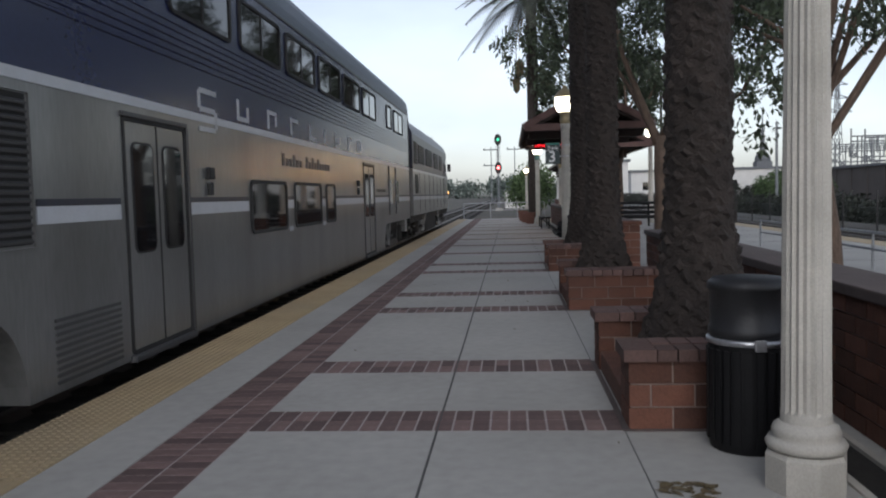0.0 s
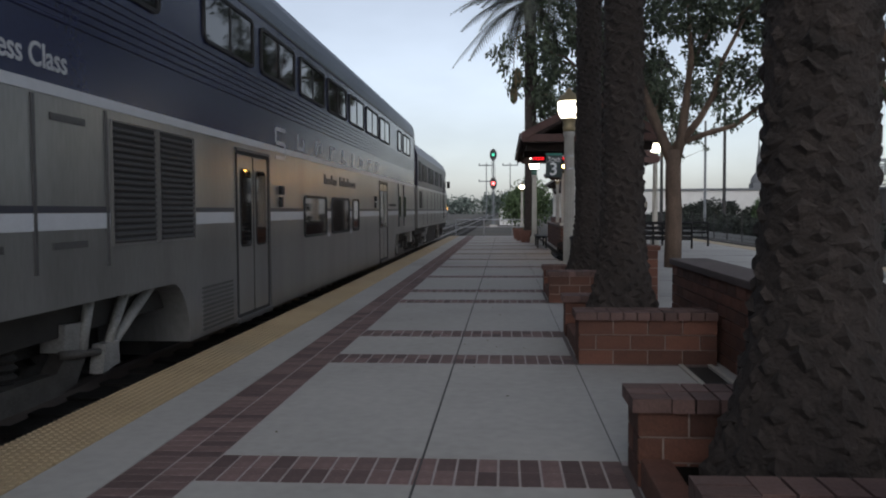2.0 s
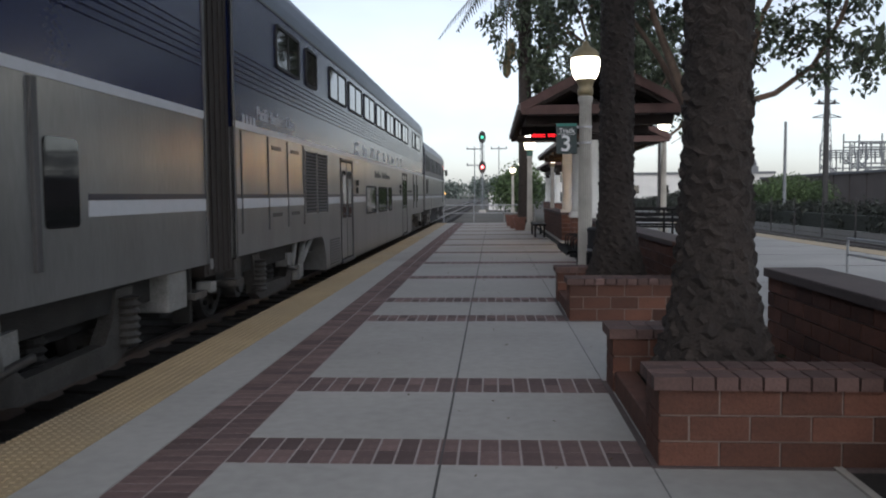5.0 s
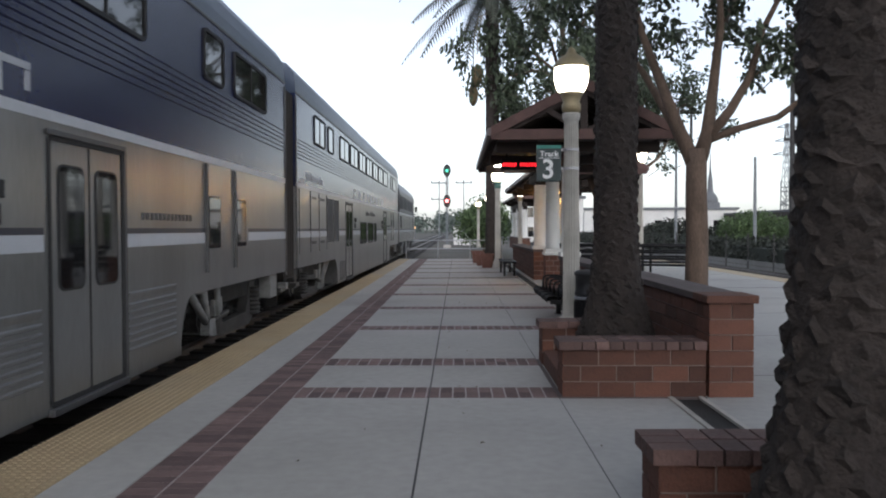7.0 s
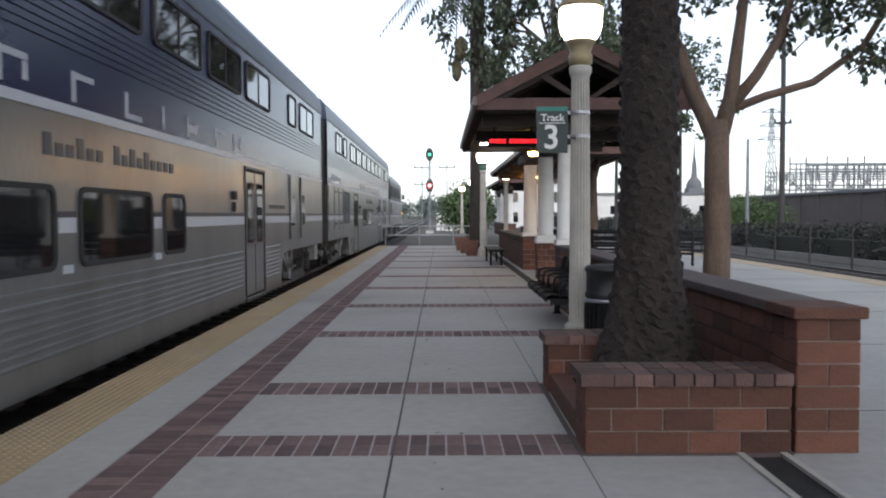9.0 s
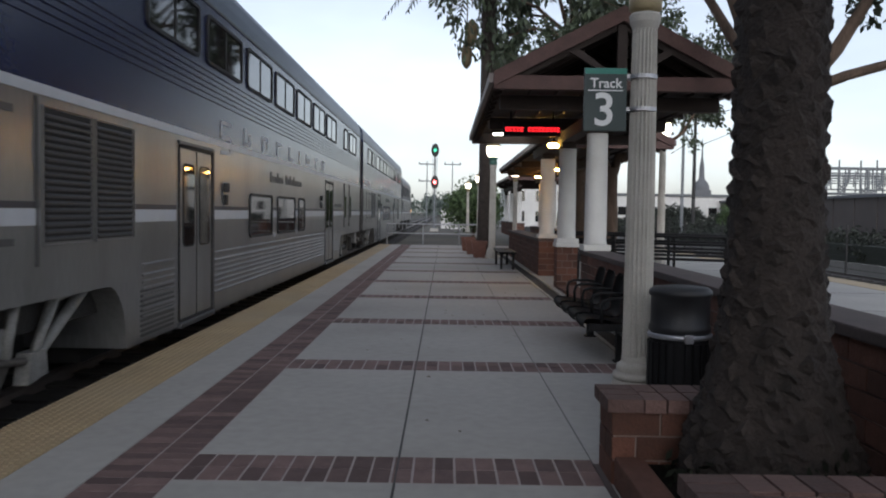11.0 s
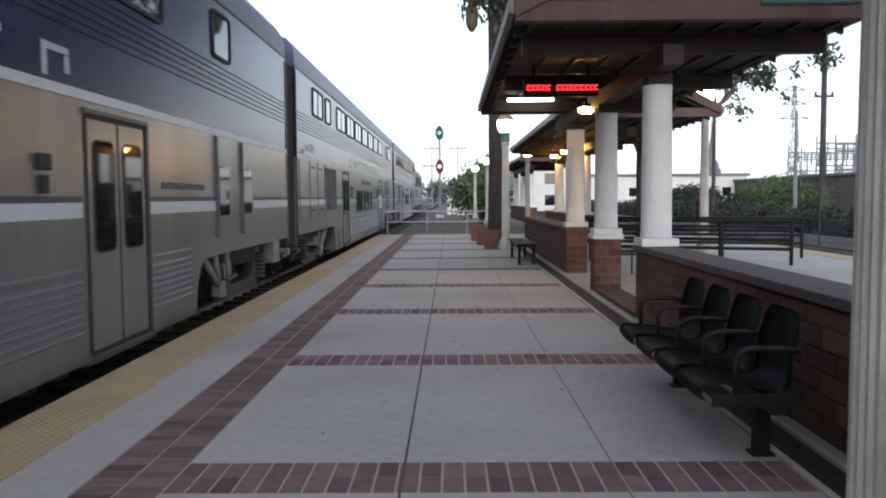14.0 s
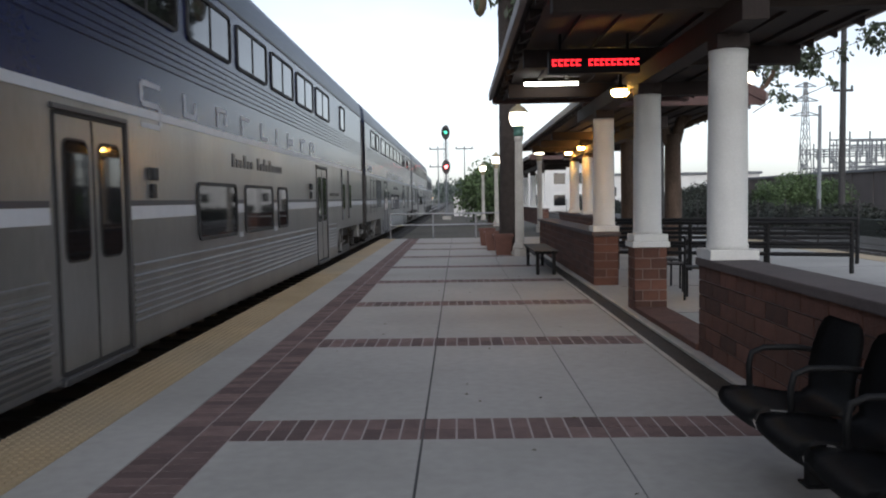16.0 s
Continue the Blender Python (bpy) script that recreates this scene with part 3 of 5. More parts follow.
# ---- bins ----
def litter_bin(x, y):
    t = thing("litter_bin", "round black litter bin with domed dark lid", "litter bin", "litter bins", at=(x, y, 0))
    part("body", lathe([(0.2, 0.0), (0.205, 0.03), (0.205, 0.57), (0.2, 0.59)], 28), BLACK, t, smooth=False)
    for i in range(24):
        a = 2 * math.pi * i / 24
        part("slat", boxes((-0.017, 0.017, -0.006, 0.006, 0.05, 0.55)), BLACK, t).matrix_basis = pose(0.213 * math.cos(a), 0.213 * math.sin(a), 0, 0, 0, math.degrees(a) + 90)
    part("band", lathe([(0.21, 0.575), (0.22, 0.58), (0.22, 0.605), (0.21, 0.61)], 28), CHROME, t, "scuffed metal band", smooth=True)
    part("hasp", boxes((-0.03, 0.03, -0.24, -0.215, 0.56, 0.62), bevel=0.006), CHROME, t, "metal hasp on the band")
    part("lid", lathe([(0.2, 0.61), (0.212, 0.63), (0.21, 0.66), (0.2, 0.67), (0.2, 0.86), (0.215, 0.87), (0.215, 0.9), (0.19, 0.925), (0.1, 0.935), (0.0001, 0.94)], 28), BINGREY, t, "dark grey domed lid", smooth=True)
    return t


litter_bin(1.9, 18.1)
litter_bin(1.74, 4.6)


# ---- benches ----
def bench(y0, seats, x=1.5, pitch=0.54):
    """A row of bent steel seats on a beam, with an armrest between each two."""
    t = thing("bench", "black metal seat row with armrests beside a brick wall", "bench", at=(x, y0, 0))
    prof = [(0.015, 0.345), (0.0, 0.385), (0.02, 0.425), (0.08, 0.435), (0.2, 0.425), (0.33, 0.4), (0.42, 0.395), (0.465, 0.43), (0.49, 0.52), (0.515, 0.64), (0.54, 0.74), (0.55, 0.785), (0.555, 0.805)]
    for k in range(seats):
        bm = bmesh.new()
        grid = []
        for i, (px, pz) in enumerate(prof):
            half = pitch / 2 - 0.015 - {10: 0.02, 11: 0.055, 12: 0.11}.get(i, 0.0)
            grid.append([bm.verts.new((px + 0.03 * (u * u) * (0.0 if i < 8 else -1.0), (k + 0.5) * pitch + u * half, pz + 0.012 * u * u)) for u in np.linspace(-1, 1, 7)])
        for p, q in zip(grid, grid[1:]):
            for i in range(6):
                bm.faces.new((p[i], p[i + 1], q[i + 1], q[i]))
        bmesh.ops.solidify(bm, geom=bm.faces[:], thickness=0.018)
        part("seat", bm, BLACK, t, smooth=True)
    for k in range(seats + 1):
        y = k * pitch
        bm = bmesh.new()
        limb(bm, [(0.17, y, 0.4), (0.165, y, 0.55), (0.18, y, 0.61), (0.24, y, 0.635), (0.4, y, 0.635), (0.5, y, 0.62)], 0.016, 0.016, 8)
        part("armrest", bm, BLACK, t, smooth=True)
        part("seat_bracket", boxes((0.05, 0.5, y - 0.012, y + 0.012, 0.33, 0.4)), BLACK, t)
    part("beam", boxes((0.36, 0.44, 0.0, seats * pitch, 0.28, 0.36), bevel=0.008), BLACK, t)
    for y in (0.26, seats * pitch - 0.26):
        part("leg", boxes((0.36, 0.44, y - 0.04, y + 0.04, 0.0, 0.29), bevel=0.006), BLACK, t)
        part("foot", boxes((0.34, 0.46, y - 0.06, y + 0.06, 0.0, 0.012)), BLACK, t)
    return t


def flat_bench(y0, length, x):
    t = thing("bench", "low black slatted bench without a back", "bench", at=(x, y0, 0))
    for i in range(6):
        part("seat_slat", boxes((i * 0.075, i * 0.075 + 0.06, 0, length, 0.42, 0.45), bevel=0.005), BLACK, t)
    for y in (0.2, length - 0.2):
        part("support", boxes((0.02, 0.42, y - 0.03, y + 0.03, 0.38, 0.42)), BLACK, t)
        for lx in (0.04, 0.34):
            part("leg", boxes((lx, lx + 0.06, y - 0.03, y + 0.03, 0, 0.38)), BLACK, t)
    return t


bench(20.05, 4, x=1.56)
flat_bench(33.0, 2.5, 1.62)
edging = thing("brick_edging", "low dark brick edging between shelter piers", "edging")
part("edging", boxes((2.4, 2.78, 25.52, 28.13, 0.0, 0.06), bevel=0.01), BRICK_FAR, edging)


# ---- shelters ----
def shelter(xc, half, y0, y1, eave, apex, cols, cx):
    t = thing("station_shelter", "open wooden platform shelter with brown gable roof", "shelter", "platform shelters")
    for s in (-1, 1):
        x_e = xc + s * half
        bm = bmesh.new()
        n = 10
        for i in range(n):
            f0, f1 = i / n, (i + 1) / n
            for j in range(int((y1 - y0) / 0.45)):
                ya = y0 + j * 0.45 + (0.2 if i % 2 else 0)
                yb = min(ya + 0.44, y1)
                xa, xb = x_e + (xc - x_e) * f0, x_e + (xc - x_e) * f1
                za, zb = eave + (apex - eave) * f0, eave + (apex - eave) * f1
                v = [bm.verts.new(p) for p in ((xa, ya, za + 0.16), (xa, yb, za + 0.16), (xb, yb, zb + 0.135), (xb, ya, zb + 0.135))]
                bm.faces.new(v)
        me = bpy.data.meshes.new("shingle")
        bm.to_mesh(me)
        bm.free()
        me.materials.append(SHINGLE)
        ob = new("shingle", me)
        ob.parent, ob["kind"] = t, "stuff"
        deck = [(x_e, eave), (xc, apex), (xc, apex + 0.13), (x_e, eave + 0.13)]
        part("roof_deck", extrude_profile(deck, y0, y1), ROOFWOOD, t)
        part("gutter", boxes((x_e - 0.07 if s < 0 else x_e, x_e if s < 0 else x_e + 0.07, y0, y1, eave - 0.02, eave + 0.13), bevel=0.015), GUTTER, t)
        k = int((y1 - y0) / 0.6)
        for i in range(k + 1):
            y = y0 + 0.1 + i * (y1 - y0 - 0.2) / k
            rafter = [(x_e + (0.05 if s < 0 else -0.05), eave - 0.12), (xc, apex - 0.14), (xc, apex), (x_e + (0.05 if s < 0 else -0.05), eave)]
            part("rafter", extrude_profile(rafter, y - 0.04, y + 0.04), ROOFWOOD, t)
        barge = [(x_e, eave - 0.06), (xc, apex - 0.06), (xc, apex + 0.16), (x_e, eave + 0.15)]
        for y in (y0, y1):
            part("bargeboard", extrude_profile(barge, y - 0.05, y), REDWOOD, t, "red-brown gable board")
    for y in (y0 + 0.02, y1 - 0.2):
        part("tie_beam", boxes((xc - half, xc + half, y - 0.04, y + 0.12, eave - 0.1, eave + 0.1), bevel=0.008), REDWOOD, t)
        part("king_post", boxes((xc - 0.07, xc + 0.07, y, y + 0.1, eave + 0.1, apex - 0.1)), ROOFWOOD, t)
        for s in (-1, 1):
            part("strut", extrude_profile([(xc + s * 0.05, eave + 0.1), (xc + s * 0.17, eave + 0.1), (xc + s * half * 0.45, eave + (apex - eave) * 0.52), (xc + s * half * 0.38, eave + (apex - eave) * 0.58)], y + 0.01, y + 0.09), ROOFWOOD, t)
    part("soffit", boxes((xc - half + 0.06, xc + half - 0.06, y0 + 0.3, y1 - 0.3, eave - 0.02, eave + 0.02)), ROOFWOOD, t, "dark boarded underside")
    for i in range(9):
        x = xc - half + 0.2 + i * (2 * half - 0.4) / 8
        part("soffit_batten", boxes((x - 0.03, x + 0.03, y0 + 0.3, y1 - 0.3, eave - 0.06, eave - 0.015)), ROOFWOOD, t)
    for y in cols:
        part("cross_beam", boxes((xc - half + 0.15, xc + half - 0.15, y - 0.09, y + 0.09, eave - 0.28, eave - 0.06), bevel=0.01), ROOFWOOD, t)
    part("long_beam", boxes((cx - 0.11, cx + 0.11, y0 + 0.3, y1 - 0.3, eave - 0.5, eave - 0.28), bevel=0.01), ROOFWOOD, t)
    for y in cols:
        c = part("column", lathe([(0.178, 0.95), (0.178, 0.99), (0.172, 1.01), (0.17, 1.7), (0.162, 2.6), (0.165, 2.62), (0.165, 2.67)], 28), COLUMN, t, "round white painted column", smooth=True)
        c.location = (cx, y, 0)
        part("plinth", boxes((cx - 0.21, cx + 0.21, y - 0.21, y + 0.21, 0.862, 0.95), bevel=0.01), COLUMN, t)
        part("post_head", boxes((cx - 0.14, cx + 0.14, y - 0.14, y + 0.14, 2.67, eave - 0.5), bevel=0.01), ROOFWOOD, t)
        for dy in (-1, 1):
            part("bracket", extrude_profile([(0.13, 2.76), (0.13, 3.0), (0.62, eave - 0.28), (0.42, eave - 0.28)], -0.05, 0.05), ROOFWOOD, t).matrix_basis = pose(cx, y, 0, 0, 0, 90 * dy)
    return t


shelter(2.76, 1.84, 24.3, 33.9, 3.3, 4.24, (25.27, 28.35, 31.43), 2.6)
shelter(4.55, 1.8, 34.6, 50.0, 3.3, 4.2, (41.4, 44.6, 47.6), 4.4)
shelter(5.6, 1.7, 60.0, 73.0, 3.42, 4.2, (61.0, 66.0, 71.0), 4.6)

led = thing("led_display", "black display box with glowing red text rows", "display", at=(1.81, 27.5, 2.95))
part("housing", boxes((-0.52, 0.52, 0, 0.14, -0.12, 0.14), bevel=0.01), BLACK, led)
part("hanger", boxes((-0.4, -0.37, 0.05, 0.08, 0.14, 0.34), (0.37, 0.4, 0.05, 0.08, 0.14, 0.34)), BLACK, led)
rng = random.Random(5)
x = -0.48
while x < 0.46:
    w = rng.uniform(0.045, 0.06)
    if rng.random() > 0.12:
        part("led_character", boxes((x, x + w * 0.3, -0.006, 0, -0.038, 0.038), (x + w * 0.3, x + w, -0.006, 0, 0.018, 0.038), (x + w * 0.3, x + w * 0.9, -0.006, 0, -0.036, -0.018)), LED, led)
    x += w + 0.014

for x, y, z in ((2.42, 29.14, 2.86), (4.14, 41.0, 3.0), (4.14, 44.2, 3.0), (4.14, 47.2, 3.0)):
    b = thing("bulkhead_light", "small glowing amber light on a shelter post", "wall light", "shelter lights", at=(x, y, z))
    part("backplate", lathe([(0.1, -0.02), (0.12, 0.0), (0.11, 0.03)], 20), BLACK, b)
    part("lens", lathe([(0.09, -0.1), (0.12, -0.06), (0.115, -0.021)], 20), AMBER, b, "glowing amber lens", smooth=True)
    part("stem", boxes((-0.02, 0.02, -0.02, 0.02, 0.03, 0.2)), BLACK, b)
for x, y in ((1.72, 31.05), (3.9, 42.6)):
    f = thing("tube_light", "lit white fluorescent tube below a shelter roof", "ceiling light", "shelter lights", at=(x, y, 3.2))
    part("fitting", boxes((-0.44, 0.44, -0.06, 0.06, 0.02, 0.12)), BLACK, f)
    part("tube", boxes((-0.42, 0.42, -0.04, 0.04, -0.03, 0.02), bevel=0.01), TUBE, f)
    part("hanger", boxes((-0.02, 0.02, -0.02, 0.02, 0.12, 0.2)), BLACK, f)


# ---- pots, fences, rails ----
def pot(x, y, r, h):
    t = thing("plant_pot", "square tapered terracotta planter pot on the platform", "plant pot", "terracotta pots", at=(x, y, 0))
    part("pot", lathe([(r * 0.95, 0), (r * 1.25, h * 0.86), (r * 1.4, h * 0.86), (r * 1.4, h), (r * 1.2, h), (r * 1.15, h * 0.9)], 4), TERRACOTTA, t).rotation_euler = (0, 0, radians(45))
    part("soil", boxes((-r * 0.7, r * 0.7, -r * 0.7, r * 0.7, h * 0.8, h * 0.88)), UNDER, t)


pot(1.36, 38.8, 0.26, 0.52)
pot(1.2, 40.6, 0.26, 0.52)
pot(1.1, 43.0, 0.26, 0.52)


def railing(name, a, b, h, rails, mat, label, posts=2.0, r=0.025):
    t = thing(name, label, "railing")
    a, b = Vector(a), Vector(b)
    n = max(int(round((b - a).length / posts)), 1)
    for i in range(n + 1):
        p = a.lerp(b, i / n)
        part("post", rods([(p, p + Vector((0, 0, h)))], r), mat, t)
    for k in range(rails):
        z = Vector((0, 0, h - k * h * 0.8 / max(rails - 0.2, 1)))
        part("rail", rods([(a + z, b + z)], r * 0.9), mat, t)
    return t


railing("platform_railing", (6.4, 8.0, 0), (6.4, 20.3, 0), 0.62, 2, GALV, "galvanised tube handrail on the far platform", 1.9)
railing("ramp_railing", (3.35, 34.2, 0), (7.15, 32.6, 0), 0.9, 4, BLACK, "black metal ramp railing behind the shelter", 1.3, 0.04)
railing("ramp_railing", (3.4, 36.4, 0), (8.2, 34.6, 0), 0.9, 4, BLACK, "black metal ramp railing behind the shelter", 1.8, 0.04)
railing("end_railing", (-2.2, 47.7, 0), (2.4, 47.7, 0), 0.9, 2, GALV, "grey railing across the platform end", 1.5, 0.03)


def chair(x, y, turn):
    t = thing("metal_chair", "black metal chair behind the shelter wall", "chair", "shelter chairs")
    t.matrix_basis = pose(x, y, 0, 0, 0, turn)
    part("seat", boxes((-0.22, 0.22, -0.22, 0.22, 0.43, 0.45), bevel=0.006), BLACK, t)
    for sx in (-0.2, 0.2):
        for sy in (-0.2, 0.2):
            part("leg", rods([((sx, sy, 0), (sx, sy, 0.43 if sy < 0 else 0.86))], 0.016), BLACK, t)
    for z in (0.58, 0.7, 0.84):
        part("back_rail", boxes((-0.2, 0.2, 0.19, 0.21, z - 0.025, z + 0.025)), BLACK, t)


chair(3.3, 30.0, 80)
chair(3.4, 30.8, 95)
chair(3.55, 29.3, 70)


# ---- trees ----
def leafy_tree(x, y, seed=4):
    t = thing("leafy_tree", "forked brown tree with dark drooping leaves on the far platform", "tree", at=(x, y, 0.37))
    t.scale = (0.72, 0.72, 0.72)
    bm = bmesh.new()
    limb(bm, [(0, 0, -0.56), (0.02, 0, 0.5), (0.03, 0, 1.3), (0.0, 0, 2.2), (0.0, 0, 3.45)], 0.29, 0.25, 14)
    part("trunk", bm, BARK, t, smooth=True)
    limbs = [
        [(-0.08, 0, 3.15), (-0.35, 0.2, 3.9), (-0.75, 0.3, 5.0), (-1.3, 0.4, 6.5), (-1.7, 0.4, 8.2)],
        [(-0.05, 0.1, 3.1), (-0.45, 0.6, 4.2), (-1.0, 1.2, 5.5), (-2.2, 1.6, 7.4)],
        [(0.08, 0, 3.2), (0.28, 0, 3.9), (0.38, -0.1, 5.0), (0.5, -0.3, 6.5), (0.3, -0.6, 8.4)],
        [(0.25, 0, 3.7), (0.8, -0.1, 4.4), (1.25, -0.2, 5.2), (1.5, -0.3, 6.3), (2.2, -0.6, 7.8)],
        [(0.22, 0, 3.65), (1.0, -0.1, 3.95), (1.9, -0.3, 4.2), (2.8, -0.6, 4.9), (3.4, -0.9, 6.1), (3.7, -1.0, 7.3)],
        [(0.45, 0.0, 5.8), (1.0, 0.8, 6.9), (1.6, 1.5, 8.0)],
    ]
    for i, pts in enumerate(limbs):
        bm = bmesh.new()
        limb(bm, pts, (0.2, 0.15, 0.2, 0.14, 0.1, 0.08)[i], 0.05, 10)
        part("branch", bm, BARK, t, smooth=True)
    rng = random.Random(seed)
    centres = []
    for pts in limbs:
        ex = Vector(pts[-1])
        for k in range(26):
            p = ex + Vector((rng.gauss(0, 1.25), rng.gauss(0, 1.25), rng.gauss(0.1, 0.95)))
            centres.append((p.x, p.y, max(p.z, 4.9 + rng.random()), rng.uniform(0.25, 0.6)))
    for k in range(22):
        centres.append((3.4 + rng.gauss(0, 0.8), -1 + rng.gauss(0, 0.7), 5.6 + rng.gauss(0, 0.55), rng.uniform(0.2, 0.45)))
    for k in range(16):
        centres.append((1.9 + rng.gauss(0, 0.5), -0.4 + rng.gauss(0, 0.5), 5.7 + rng.gauss(0, 0.45), rng.uniform(0.2, 0.4)))
    leaves("crown", centres, LEAF, t, size=0.1, per=400, seed=seed, stretch=1.9)
    bm = bmesh.new()
    for c in centres[::3]:
        rod(bm, (c[0] * 0.75, c[1] * 0.75, c[2] - 0.5), c[:3], 0.018, 0.008, 5)
    part("twig", bm, BARK, t)["kind"] = "stuff"
    return t


leafy_tree(4.55, 22.9)
leafy_tree(5.3, 37.6, 9)


def side_tree():
    t = thing("leafy_tree", "slender tree with low hanging leaves behind the brick wall", "tree", at=(4.45, 10.6, 0))
    bm = bmesh.new()
    limb(bm, [(0, 0, -0.05), (-0.05, 0, 0.8), (-0.15, 0.1, 1.8), (-0.1, 0.1, 3.2), (0.2, 0, 5.0)], 0.14, 0.07, 10)
    part("trunk", bm, BARK, t, smooth=True)
    rng = random.Random(31)
    ends = []
    for i in range(9):
        a = i * 2.4
        e = Vector((1.2 * math.cos(a), 1.2 * math.sin(a), rng.uniform(3.3, 5.4)))
        bm = bmesh.new()
        limb(bm, [(-0.12, 0.1, 1.9 + 0.2 * (i % 5)), e * 0.55 + Vector((0, 0, 1.3)), e], 0.05, 0.015, 6)
        part("branch", bm, BARK, t)
        ends.append(e)
    centres = [(*(e + Vector((rng.gauss(0, 0.35), rng.gauss(0, 0.35), rng.gauss(0.0, 0.55)))), rng.uniform(0.15, 0.35)) for e in ends for k in range(11)]
    leaves("crown", centres, LEAF, t, size=0.045, per=900, seed=33, droop=0.5, stretch=2.2)


side_tree()


def shelter_tree():
    """Slim dark trunk by the shelter with a hanging leaf mass and palm fronds above."""
    t = thing("tall_palm", "slim dark palm trunk with hanging fronds and fruit stalks", "palm tree", at=(1.64, 40.3, 0))
    part("trunk", lathe([(0.36, 0), (0.3, 0.6), (0.27, 2), (0.26, 10.5)], 16), PALM, t, smooth=True)
    crown(t, 10.9, 8, n=46, length=3.7, sag=1.0)
    rng = random.Random(3)
    bm = bmesh.new()
    for (x, y, z) in ((-0.75, -0.4, 6.6), (-0.6, -0.6, 7.3)):
        limb(bm, [(0, 0, 9.9), (x * 0.7, y * 0.7, 9.6), (x, y, 8.6), (x, y, z + 0.8)], 0.03, 0.02, 6)
        bmesh.ops.create_icosphere(bm, subdivisions=2, radius=0.24, matrix=Matrix.Translation((x, y, z)) @ Matrix.Diagonal((0.8, 0.8, 1.9, 1)))
    part("fruit_stalk", bm, DEADLEAF, t, "drooping dry fruit stalk")
    u = thing("hanging_tree", "dark leafy tree with fine drooping foliage over the shelter", "tree", at=(4.3, 40.0, 0))
    bm = bmesh.new()
    limb(bm, [(0.6, 0.5, -0.05), (0.5, 0.4, 3), (0.2, 0.2, 6.0), (0, 0, 9.5)], 0.22, 0.1, 9)
    part("trunk", bm, BARK, u, smooth=True)
    bm = bmesh.new()
    ends = []
    for i in range(11):
        a = i * 2.4
        e = Vector((2.3 * math.cos(a), 1.8 * math.sin(a), 8.2 + rng.uniform(-1.5, 1.5)))
        limb(bm, [(0.15, 0.15, 6.2 + 0.25 * (i % 5)), e * 0.5 + Vector((0, 0, 3.9)), e], 0.08, 0.03, 6)
        ends.append(e)
    part("branch", bm, BARK, u)
    centres = []
    for e in ends:
        for k in range(16):
            p = e + Vector((rng.gauss(0, 0.7), rng.gauss(0, 0.6), -abs(rng.gauss(0, 1.6)) + 0.6))
            if p.z > 4.9:
                centres.append((*p, rng.uniform(0.22, 0.5)))
    leaves("crown", centres, LEAF, u, size=0.1, per=420, seed=9, droop=0.8, stretch=2.6, squash=1.5)


shelter_tree()


# ---- signals ----
def signal():
    t = thing("signal_mast", "two-headed railway signal mast beyond the platform end", "railway signal", at=(-0.82, 97.0, -0.5))
    part("mast", rods([((0, 0, 0), (0, 0, 8.7))], 0.09), FARSTEEL, t)
    part("ladder", rods([((-0.2, 0.5, 0), (-0.2, 0.1, 7.5)), ((0.2, 0.5, 0), (0.2, 0.1, 7.5))], 0.025), FARSTEEL, t)
    part("base", boxes((-0.4, 0.4, -0.4, 0.4, -0.1, 0.25)), CONCRETE_WARM, t)
    for z, lens in ((8.2, SIG_GREEN), (4.95, SIG_RED)):
        head = part("head", lathe([(0.4, -0.06), (0.4, 0.0), (0.33, 0.05)], 24), POLE_DARK, t, "black round signal backplate")
        head.matrix_basis = Matrix.Translation((0, -0.15, z)) @ Matrix.Diagonal((1, 1, 1.7, 1)) @ pose(0, 0, 0, 90, 0, 0)
        part("lens", lathe([(0.15, 0), (0.18, 0.05), (0.15, 0.1)], 20), lens, t, "lit signal lens").matrix_basis = pose(0, -0.25, z, 90, 0, 0) @ Matrix.Diagonal((0.95, 0.95, 1, 1))
        part("hood", extrude_profile([(0.32 * math.cos(a), z + 0.32 * math.sin(a)) for a in np.linspace(0, math.pi, 9)] + [(0.29 * math.cos(a), z + 0.29 * math.sin(a)) for a in np.linspace(math.pi, 0, 9)], -0.75, -0.2), POLE_DARK, t)
    for x, z in ((1.6, 0), (2.6, 0)):
        part("cabinet", boxes((x, x + 0.8, 0, 0.6, 0.2, 1.5)), WHITEWALL, t)


signal()
cabinet = thing("signal_hut", "small white trackside equipment hut far down the line", "hut", at=(1.2, 112.0, -0.55))
part("wall", boxes((-1.4, 1.6, 0, 3, 0, 2.3)), WHITEWALL, cabinet)
part("roof", boxes((-1.6, 1.8, -0.2, 3.2, 2.3, 2.5)), FARGREY, cabinet)
part("door", boxes((-0.4, 0.5, -0.03, 0, 0.1, 2.0)), FARGREY, cabinet)


# ---- far side and distance ----
def clump(x, y, w, d, h, mat, seed, label, name="bush", size=0.3, per=14, z0=-0.6):
    t = thing(name, label, name.replace("_", " "), at=(x, y, z0))
    rng = random.Random(seed)
    cs = []
    for k in range(int(14 + w * 1.2)):
        a = rng.uniform(-1, 1)
        r = h * rng.uniform(0.22, 0.36)
        cs.append((a * w / 2, rng.uniform(-1, 1) * d / 2, r + (h - 2 * r) * rng.random() ** 0.7 * math.sqrt(max(1 - a * a, 0.05)), r))
    leaves("crown", cs, mat, t, size=size, per=per / (h * h * 0.08) * 10, seed=seed, stretch=1.5, spread=0.4)
    bm = bmesh.new()
    limb(bm, [(0, 0, -0.1), (0.1, 0, h * 0.25), (0, 0, h * 0.6)], 0.05 * h, 0.02 * h, 7)
    part("trunk", bm, BARK, t)
    return t


